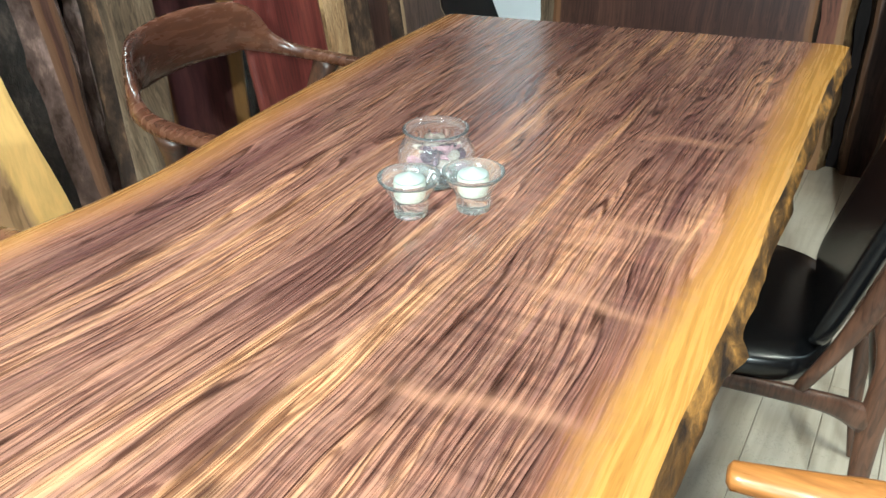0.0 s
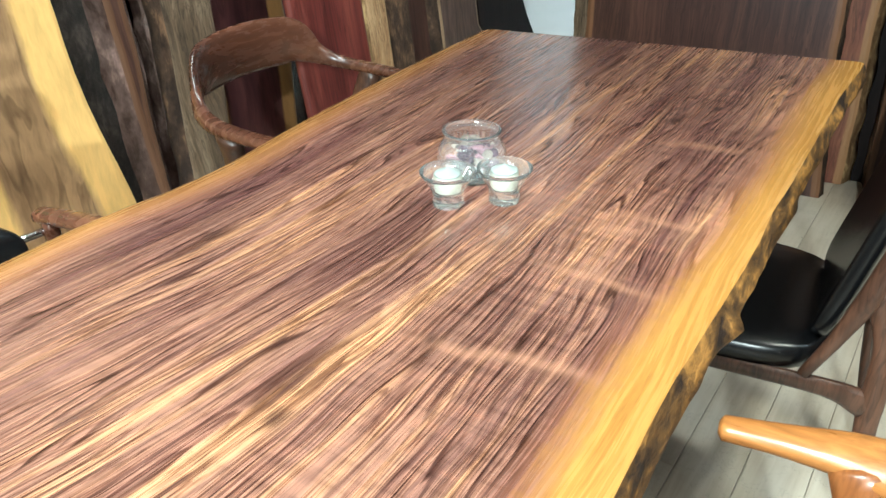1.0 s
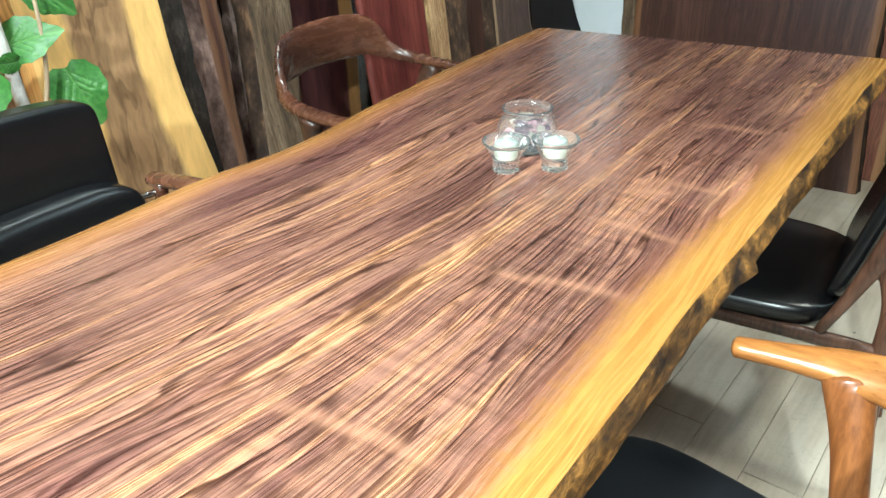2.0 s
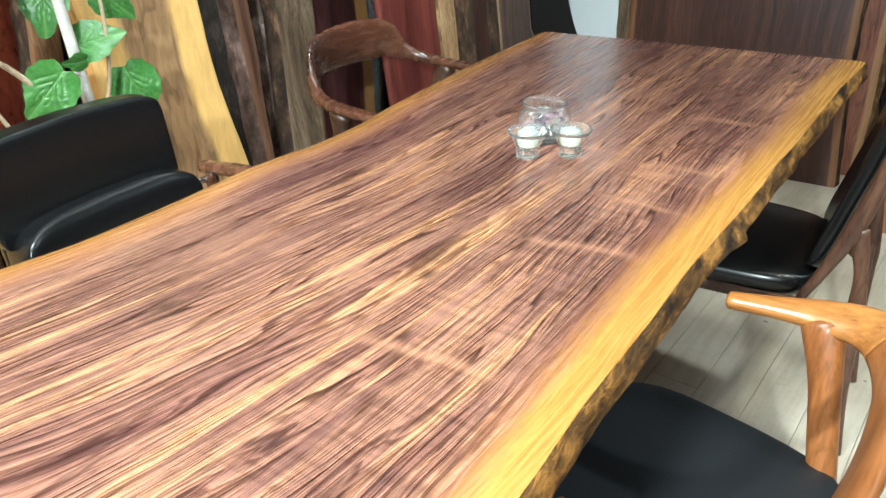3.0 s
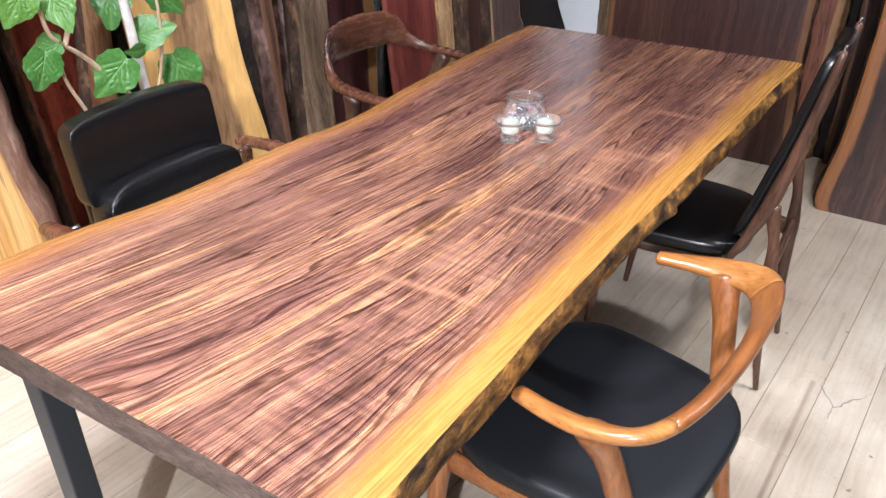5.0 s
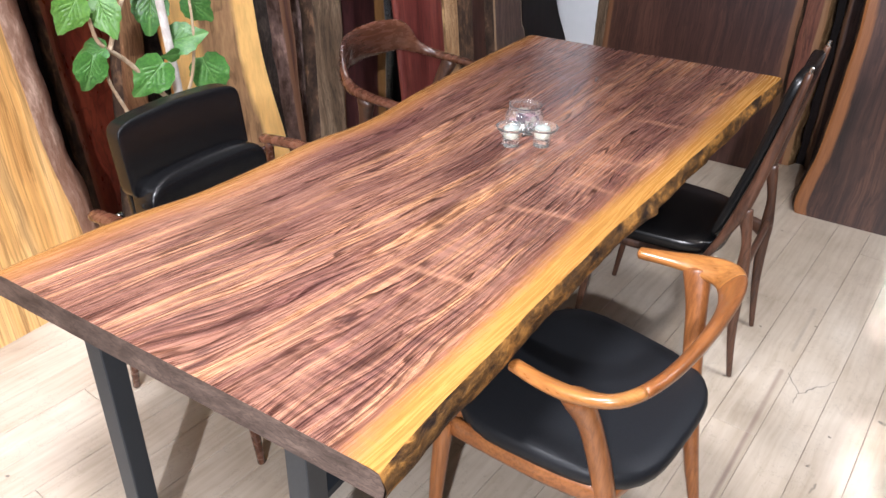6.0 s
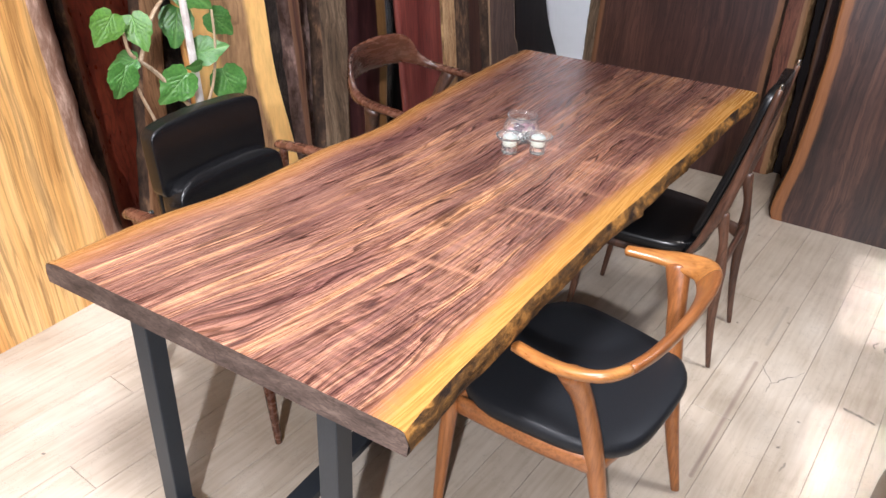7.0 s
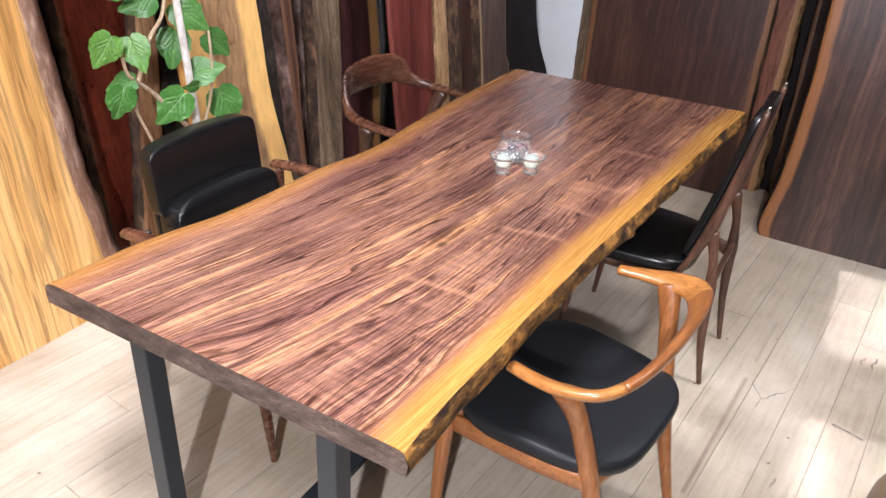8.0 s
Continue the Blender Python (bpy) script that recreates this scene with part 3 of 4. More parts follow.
M_BARKY = bark("yellow_brown_bark", (0.10, 0.05, 0.02), (0.46, 0.30, 0.14), 0.8, 34)
M_BARKB = bark("brown_bark", (0.022, 0.012, 0.008), (0.17, 0.095, 0.052), 0.85, 30)
M_BARKP = bark("pinkish_bark", (0.34, 0.18, 0.12), (0.75, 0.52, 0.40), 0.25, 22)
LEAN = 5.7


def west(y, x, lean=LEAN, turn=0):
    """A slab on the side wall: its front looks to +x, local x runs along +y."""
    return pose(x, y, 0, -lean, 0, 90 + turn)


def north(x, y, lean=LEAN, turn=0):
    return pose(x, y, 0, -lean, 0, turn)


slab(west(0, -0.75), [(0, -0.45), (1, -0.40), (2.2, -0.35)], [(0, 0.69), (0.3, 0.668), (0.6, 0.632), (1.1, 0.617), (2.2, 0.58)], M_YELLOW, M_BARKP, "broad pale yellow timber board with a pinkish bark edge", 0.085, 2.2, 0.006, 0.010, 2.0, 0.118)
slab(west(0, -1.05), [(0, 0.94), (1, 0.93), (2.2, 0.92)], [(0, 1.30), (1, 1.29), (2.2, 1.28)], M_RED, M_BARKB, "glossy dark red-brown timber board on the wall", 0.06, 2.15, 0.006, 0.008, 3.0)
# added backing: its black gives the shade in the gap beside the red-brown board
slab(west(0, -1.12), [(0, 0.40), (2.2, 0.40)], [(0, 1.10), (2.2, 1.10)], M_BLACK, M_BARKD, "near-black board added to darken the gap by a red-brown board", 0.05, 2.15, 0.004, 0.004, 28.0)
slab(west(0, -0.80), [(0, 0.87), (0.56, 0.985), (0.95, 1.068), (1.4, 1.13), (2.2, 1.20)], [(0, 1.0), (0.53, 1.087), (0.94, 1.157), (1.4, 1.22), (2.2, 1.30)], M_LIGHTBR, M_BARKB, "narrow light brown board with a torn edge", 0.05, 2.15, 0.008, 0.008, 4.0)
slab(west(0, -0.83), [(0, 0.96), (0.53, 1.06), (0.94, 1.13), (2.2, 1.28)], [(0, 1.12), (0.53, 1.22), (0.94, 1.30), (2.2, 1.46)], M_BARKD, M_BARKD, "narrow slab of black rough bark", 0.06, 2.15, 0.01, 0.012, 4.5)
slab(west(0, -0.50), [(0, 1.02), (1, 1.02), (2.2, 1.0)], [(0, 1.53), (0.36, 1.474), (0.66, 1.428), (0.94, 1.412), (2.2, 1.37)], M_TAN, M_YELLOW, "tan timber board with a bright yellow sapwood edge", 0.05, 2.15, 0.008, 0.004, 5.0)
slab(west(0, -0.56), [(0, 1.46), (1, 1.42), (2.2, 1.40)], [(0, 1.58), (1, 1.575), (2.2, 1.56)], M_BARKD, M_BARKR, "narrow dark slab with a rough bark face", 0.06, 2.15, 0.006, 0.008, 6.0)
slab(west(0, -0.52), [(0, 1.58), (1, 1.565), (2.2, 1.55)], [(0, 1.60), (0.5, 1.612), (0.9, 1.628), (2.2, 1.62)], M_DKBROWN, M_BARKG, "narrow dark slab with a shiny silvery bark edge", 0.06, 2.15, 0.008, 0.012, 7.0, 0.055)
slab(west(0, -0.50), [(0, 1.645), (0.4, 1.685), (0.88, 1.728), (2.2, 1.80)], [(0, 1.82), (0.36, 1.853), (0.85, 1.912), (2.2, 2.0)], M_GREYW, M_BARKB, "narrow grey weathered timber board with a knot", 0.06, 2.15, 0.006, 0.01, 8.0)
slab(west(0, -0.53), [(0, 1.78), (1, 1.86), (2.2, 1.92)], [(0, 2.17), (0.4, 2.205), (0.8, 2.245), (2.2, 2.29)], M_PURPLE, M_BARKG, "dark purple-brown board with golden sapwood and glossy bark", 0.07, 2.15, 0.012, 0.016, 9.0, 0.15)
slab(west(0, -0.27), [(0, 2.02), (1, 1.985), (2.2, 1.98)], [(0, 2.37), (0.8, 2.332), (2.2, 2.32)], M_PADAUK, M_PADAUK, "smooth purple-red timber board", 0.022, 2.15, 0.004, 0.006, 11.0)
slab(west(0, -0.26), [(0, 2.375), (0.8, 2.336), (2.2, 2.33)], [(0, 2.47), (0.8, 2.446), (2.2, 2.44)], M_CRACKED, M_BARKY, "narrow board edge of yellowish bark", 0.07, 2.15, 0.006, 0.010, 12.0)
slab(west(0, -0.30), [(0, 2.47), (0.8, 2.46), (2.2, 2.46)], [(0, 2.68), (0.8, 2.655), (2.2, 2.65)], M_BARKB, M_BARKB, "narrow board of furrowed brown bark", 0.06, 2.15, 0.006, 0.010, 13.0)
slab(west(0, -0.31), [(0, 2.64), (0.8, 2.63), (2.2, 2.62)], [(0, 2.90), (0.8, 2.86), (2.2, 2.86)], M_DKBROWN, M_BARKB, "dark brown timber board", 0.05, 2.15, 0.004, 0.006, 14.5)
slab(west(0, -0.27), [(0, 2.84), (0.8, 2.805), (2.2, 2.80)], [(0, 3.22), (0.49, 3.165), (0.66, 3.125), (2.2, 3.10)], M_GREYBR, M_BARKB, "wide grey-brown board with a pale bark edge", 0.05, 2.15, 0.010, 0.014, 14.0, 0.04)
slab(west(0, -0.28), [(0, 3.22), (0.8, 3.13), (2.2, 3.12)], [(0, 3.86), (0.31, 3.752), (0.58, 3.60), (1.0, 3.55), (2.2, 3.5)], M_BLACK, M_BARKD, "near-black timber board in the corner", 0.05, 2.15, 0.008, 0.010, 15.0)

# two added backings, black in place of the shade between the side-wall boards
slab(west(0, -0.68), [(0, 1.46), (2.2, 1.44)], [(0, 2.85), (2.2, 2.83)], M_BLACK, M_BARKD, "near-black board added behind narrow boards to darken their gaps", 0.05, 2.1, 0.004, 0.004, 25.0)
slab(west(0, -0.40), [(0, 2.30), (2.2, 2.28)], [(0, 3.30), (2.2, 3.25)], M_BLACK, M_BARKD, "near-black board added behind dark boards to darken their gaps", 0.05, 2.1, 0.004, 0.004, 26.0)

slab(north(0, 3.24), [(0, 0.05), (1, 0.02), (2.2, 0.0)], [(0, 0.30), (1, 0.30), (2.2, 0.30)], M_GREYW, M_BARKB, "brown slab edge behind a wide walnut slab", 0.045, 2.2, 0.006, 0.006, 16.0)
slab(north(0, 3.19), [(0, 0.12), (0.7, 0.095), (2.2, 0.07)], [(0, 1.08), (0.5, 1.027), (0.92, 1.016), (2.2, 0.99)], M_WALSLAB, M_BARKB, "wide dark walnut slab leaning on the end wall", 0.045, 2.2, 0.006, 0.006, 17.0)
slab(north(0, 3.36), [(0, 0.98), (1, 0.96), (2.2, 0.94)], [(0, 1.14), (1, 1.115), (2.2, 1.10)], M_REDBR, M_BARKY, "narrow reddish board with a pale bark edge", 0.06, 2.2, 0.008, 0.012, 18.0, 0.03)
slab(north(0, 3.42), [(0, 1.12), (1, 1.10), (2.2, 1.09)], [(0, 1.22), (1, 1.2), (2.2, 1.19)], M_BLACK, M_BARKD, "narrow near-black timber board", 0.06, 2.2, 0.008, 0.01, 19.0)
slab(north(0, 3.36), [(0, 1.22), (1, 1.19), (2.2, 1.18)], [(0, 1.42), (1, 1.4), (2.2, 1.4)], M_DKBROWN, M_BARKB, "dark brown timber board behind a walnut slab", 0.06, 2.2, 0.008, 0.01, 20.0)
slab(north(0, 2.83), [(0, 1.265), (0.08, 1.25), (0.33, 1.285), (0.68, 1.295), (1.07, 1.285), (2.2, 1.23)], [(0, 2.35), (1, 2.38), (2.2, 2.36)], M_RWAL, M_BARKB, "wide dark walnut slab with an orange-brown sapwood edge", 0.05, 2.2, 0.008, 0.006, 21.0)

# one more added backing, for dark gaps between the end-wall boards
slab(north(0, 3.52), [(0, 0.90), (2.2, 0.88)], [(0, 1.75), (2.2, 1.75)], M_BLACK, M_BARKD, "near-black board added behind narrow boards to darken their gaps", 0.05, 2.2, 0.004, 0.004, 27.0)


# ---- dining table ----
TOP, THICK, LENGTH = 0.73, 0.060, 2.305
LEFT = [(0, 0.0), (0.19, 0.010), (0.33, 0.030), (0.49, 0.066), (0.69, 0.080), (0.86, 0.084), (0.97, 0.095), (1.06, 0.113), (1.19, 0.121), (1.35, 0.110), (1.47, 0.102), (1.7, 0.092), (1.85, 0.092), (2.32, 0.09)]
RIGHT = [(0, 0.985), (0.18, 0.980), (0.39, 0.987), (0.55, 0.992), (0.67, 1.0), (0.85, 1.008), (1.05, 1.022), (1.25, 1.037), (1.38, 1.042), (1.55, 1.056), (1.8, 1.072), (2.02, 1.089), (2.30, 1.118), (2.36, 1.122)]
FAR = 0.060  # the far end is cut a little askew


def grain_run(x, y, a, b):
    """Where a point lies across and along the fibres, which bend with the left edge and spread in the middle."""
    q = (x - a) / (b - a)
    near = np.interp(q, (0, 0.25, 0.45, 0.6, 0.75, 1), (-0.115, -0.19, -0.20, -0.13, -0.085, -0.05))
    far = np.interp(q, (0, 0.5, 1), (-0.02, 0.04, 0.065))
    d = near * max(0.0, (1.15 - y) / 1.05) ** 1.5 + far * max(0.0, (y - 1.2) / 1.1)
    sway = 0.007 * noise.noise((x * 5.0, y * 3.0, 2.0)) + 0.0022 * noise.noise((x * 16.0, y * 11.0, 5.0))
    return (x - d + sway, y, 0.0)


def table_mesh():
    """The top lies in the plane z = 0; y runs along it. The far end is skewed."""
    lf, rf = wavy(LEFT, 0.004, 31.0), wavy(RIGHT, 0.004, 37.0)
    cols = (0, 0.006, 0.018, 0.04, 0.07, 0.1, 0.14, 0.2)
    rows = 150
    v_top, e_top, f_top, v_l, v_r, g_top = [], [], [], [], [], []
    for i in range(rows + 1):
        s = i / rows
        y0 = LENGTH * s
        a, b = lf(y0), rf(y0)
        xs = [a + c for c in cols] + [a + 0.2 + (b - a - 0.4) * q / 30 for q in range(1, 30)] + [b - c for c in reversed(cols)]
        for x in xs:
            y = y0 + FAR * s * (x - a) / (b - a)
            inner_r, inner_l = b - x, x - a
            z = -0.010 * max(0, 1 - inner_l / 0.04) ** 2 - 0.004 * max(0, 1 - inner_r / 0.018) ** 2
            v_top.append((x, y, z))
            g_top.append(grain_run(x, y, a, b))
            e_top.append((inner_r + 0.006 * math.sin(y * 5), inner_l))
        ya, yb = y0, y0 + FAR * s
        rag = lambda k, g: g * (noise.noise((y0 * 6.0, k * 1.1, 4.0)) + 0.5 * noise.noise((y0 * 19.0, k * 2.9, 8.0)))
        bulge = 0.020 * math.exp(-((y0 - 1.09) / 0.03) ** 2)
        v_r.append([(b, yb, -0.004), (b + 0.004 + rag(1, 0.004), yb, -0.012), (b + 0.010 + rag(2, 0.008), yb, -0.024), (b + 0.013 + rag(3, 0.009) + bulge, yb, -0.037), (b + 0.012 + rag(4, 0.008) + bulge * 0.5, yb, -0.049), (b + 0.006 + rag(5, 0.006), yb, -THICK)])
        v_l.append([(a, ya, -0.010), (a - 0.006 + rag(6, 0.002), ya, -0.022), (a - 0.008 + rag(7, 0.003), ya, -0.036), (a - 0.004 + rag(8, 0.003), ya, -THICK)])
    n = 2 * len(cols) + 29
    for i in range(rows):
        for k in range(n - 1):
            f_top.append((i * n + k, i * n + k + 1, (i + 1) * n + k + 1, (i + 1) * n + k))

    def strip(rings):
        m = len(rings[0])
        vs = [p for r in rings for p in r]
        fs = [(i * m + k, i * m + k + 1, (i + 1) * m + k + 1, (i + 1) * m + k) for i in range(len(rings) - 1) for k in range(m - 1)]
        return vs, fs

    return v_top, f_top, (e_top, g_top), strip(v_l), strip(v_r), (lf, rf)


def mesh_part(name, verts, faces, mat, parent, label="", edge=None, smooth=True):
    me = bpy.data.meshes.new(name)
    me.from_pydata(verts, [], faces)
    bm = bmesh.new()
    bm.from_mesh(me)
    bmesh.ops.recalc_face_normals(bm, faces=bm.faces[:])
    bm.to_mesh(me)
    bm.free()
    if edge:
        for k, key in enumerate(("edge", "edge_left")):
            me.attributes.new(key, "FLOAT", "POINT").data.foreach_set("value", [e[k] for e in edge[0]])
        me.attributes.new("grain", "FLOAT_VECTOR", "POINT").data.foreach_set("vector", [c for g in edge[1] for c in g])
    me.materials.append(mat)
    me.polygons.foreach_set("use_smooth", [smooth] * len(me.polygons))
    ob = new(name, me)
    ob.parent = parent
    if label:
        ob["label"] = label
    return ob


table = thing("dining_table", pose(0, 0, TOP), "long live-edge walnut dining table on black steel legs", "table")
vt, ft, et, (vl, fl), (vr, fr), (lf, rf) = table_mesh()
mesh_part("tabletop", vt, ft, M_TOP, table, "oiled walnut top with yellow sapwood edge", et)
mesh_part("live_edge", vl, fl, M_TOP, table, "smooth golden live edge", ([(1.0, 0.0)] * len(vl), vl))
mesh_part("bark_edge", vr, fr, M_BARK_T, table, "rough dark bark edge with golden patches")
for y_of, nm in ((lambda q: 0.0, "near"), (lambda q: LENGTH + FAR * q, "far")):
    s = 0.0 if nm == "near" else LENGTH
    a, b = lf(s), rf(s)
    n = 24
    vs, fs = [], []
    for i in range(n + 1):
        q = i / n
        x = a + (b - a) * q
        y = y_of(q)
        vs += [(x, y, -0.010 * max(0, 1 - (x - a) / 0.04) ** 2 - 0.004 * max(0, 1 - (b - x) / 0.018) ** 2), (x + (0.010 * q if i == n else 0) - (0.006 if i == 0 else 0), y, -0.03), (x + (0.006 if i == n else 0) - (0.004 if i == 0 else 0), y, -THICK)]
    for i in range(n):
        for k in range(2):
            fs.append((i * 3 + k, i * 3 + k + 1, i * 3 + k + 4, i * 3 + k + 3))
    mesh_part("end_face", vs, fs, M_END, table, "sawn grey-brown end grain", None, False)
n, vs, fs = 60, [], []
for i in range(n + 1):
    s = LENGTH * i / n
    vs += [(lf(s) - 0.004, s, -THICK), (rf(s) + 0.006, s + FAR * i / n, -THICK)]
fs = [(2 * i, 2 * i + 1, 2 * i + 3, 2 * i + 2) for i in range(n)]
mesh_part("underside", vs, fs, M_END, table, "", None, False)
ZF = -TOP
for y0 in (0.03, 2.22):
    for x0 in (0.225, 0.760):
        part("leg", box_bm(x0, x0 + 0.05, y0, y0 + 0.05, ZF + 0.05, -THICK - 0.006, 0.003), M_STEEL, table, "", False)
    part("top_plate", box_bm(0.20, 0.84, y0 - 0.004, y0 + 0.054, -THICK - 0.006, -THICK, 0.001), M_STEEL, table, "", False)
    part("foot_bar", box_bm(0.225, 0.81, y0, y0 + 0.05, ZF, ZF + 0.05, 0.003), M_STEEL, table, "", False)
part("floor_stretcher", box_bm(0.47, 0.53, 0.08, 2.22, ZF, ZF + 0.03, 0.003), M_STEEL, table, "", False)


# ---- chairs ----
def seat_bm(half_w_front, half_w_back, y_front, y_back, z0, z1, dome=0.012, power=3.2):
    """An upholstered pad: rounded outline, softly domed."""
    bm = bmesh.new()
    seg = 48
    cy, hl = (y_front + y_back) / 2, (y_front - y_back) / 2

    def outline(k, s):
        a = 2 * math.pi * k / seg
        ca, sa = math.cos(a), math.sin(a)
        q = (abs(ca) ** power + abs(sa) ** power) ** (-1 / power)
        y = hl * q * sa
        w = half_w_back + (half_w_front - half_w_back) * (y / hl + 1) / 2
        return w * q * ca * s, cy + y * s
    layers = [(0.93, z0), (0.985, z0 + (z1 - z0) * 0.25), (1.0, z0 + (z1 - z0) * 0.6), (0.985, z0 + (z1 - z0) * 0.88), (0.95, z1), (0.8, z1 + dome * 0.5), (0.5, z1 + dome * 0.85), (0.2, z1 + dome)]
    rings = [[bm.verts.new((*outline(k, s), z)) for k in range(seg)] for s, z in layers]
    for a, b in zip(rings, rings[1:]):
        for k in range(seg):
            bm.faces.new((a[k], a[(k + 1) % seg], b[(k + 1) % seg], b[k]))
    bm.faces.new(rings[0])
    bm.faces.new(rings[-1])
    return bm


def round_armchair(m, label, wood_mat, leg_mat, pad_mat, crest):
    """Bow-armed chair: local y looks ahead, x to the sitter's right."""
    c = thing("round_armchair", m, label, "chair", "chairs round the table")
    if crest:
        rows = [(-0.27, 0.20, 0.655, 0.016, 0.012), (-0.285, 0.10, 0.66, 0.022, 0.013), (-0.285, -0.02, 0.668, 0.024, 0.014), (-0.268, -0.10, 0.680, 0.020, 0.017), (-0.232, -0.155, 0.705, 0.015, 0.028), (-0.178, -0.195, 0.748, 0.012, 0.060), (-0.10, -0.218, 0.758, 0.011, 0.066),
                (0, -0.228, 0.760, 0.011, 0.067), (0.10, -0.218, 0.758, 0.011, 0.066), (0.178, -0.195, 0.748, 0.012, 0.060), (0.232, -0.155, 0.705, 0.015, 0.028), (0.268, -0.10, 0.680, 0.020, 0.017), (0.285, -0.02, 0.668, 0.024, 0.014), (0.285, 0.10, 0.66, 0.022, 0.013), (0.27, 0.20, 0.655, 0.016, 0.012)]
    else:
        half = [(0.278, 0.128, 0.648, 0.016, 0.012, 8), (0.291, 0.055, 0.654, 0.021, 0.013, 18), (0.293, -0.020, 0.664, 0.030, 0.014, 28), (0.266, -0.092, 0.676, 0.036, 0.014, 44), (0.165, -0.132, 0.683, 0.038, 0.014, 60)]
        rows = [(-x, *r) for x, *r in half] + [(0, -0.144, 0.686, 0.039, 0.015, 68)] + half[::-1]
    bow = spline(rows, 72)
    if crest:
        part("arm_bow", sweep_bm(rows, 72, 16), wood_mat, c, "curved one-piece arm and back rail")
    else:
        part("back_rail_bow", sweep_bm(bow[24:48].tolist(), 30, 16), wood_mat, c, "reddish curved back rail")
        part("armrest", sweep_bm(bow[:25].tolist(), 30, 16), M_HONEY, c, "pale honey armrest with a finger joint")
        part("armrest", sweep_bm(bow[47:].tolist(), 30, 16), M_HONEY, c, "pale honey armrest with a finger joint")
    for sx in (-1, 1):
        part("back_leg", sweep_bm([(sx * 0.286, -0.015, 0.654, 0.024, 0.034), (sx * 0.256, -0.042, 0.57, 0.019, 0.025), (sx * 0.226, -0.075, 0.42, 0.020, 0.023), (sx * 0.212, -0.12, 0.22, 0.017, 0.019), (sx * 0.203, -0.178, 0.006, 0.011, 0.012)], 26, 12, (0, 1, 0)), leg_mat, c)
        part("front_leg", sweep_bm([(sx * 0.275, 0.292, 0.392, 0.020, 0.020), (sx * 0.282, 0.298, 0.25, 0.018, 0.018), (sx * 0.287, 0.308, 0.006, 0.012, 0.012)], 16, 12, (0, 1, 0)), leg_mat, c)
        part("side_rail", sweep_bm([(sx * 0.266, 0.272, 0.385, 0.011, 0.028), (sx * 0.252, 0.07, 0.378, 0.011, 0.024), (sx * 0.228, -0.08, 0.378, 0.011, 0.026)], 14, 12), wood_mat, c)
    part("front_rail", sweep_bm([(-0.264, 0.274, 0.385, 0.011, 0.028), (0.264, 0.274, 0.385, 0.011, 0.028)], 6, 12), wood_mat, c)
    part("back_rail", sweep_bm([(-0.222, -0.09, 0.378, 0.011, 0.024), (0, -0.12, 0.378, 0.011, 0.02), (0.222, -0.09, 0.378, 0.011, 0.024)], 14, 12), wood_mat, c)
    part("seat_pad", seat_bm(0.292, 0.238, 0.325, -0.160, 0.388, 0.440, 0.010, 3.6), pad_mat, c, "black leather seat pad")
    return c


round_armchair(pose(1.159, 0.688, 0, 0, 0, 83.2), "honey-toned teak armchair with black leather seat", M_TEAK, M_TEAKLEG, M_VINYL, False)
round_armchair(pose(-0.085, 1.71, 0, 0, 0, -90), "dark walnut armchair with a broad curved crest", M_WALNUT, M_DARKWD, M_LEATHER, True)


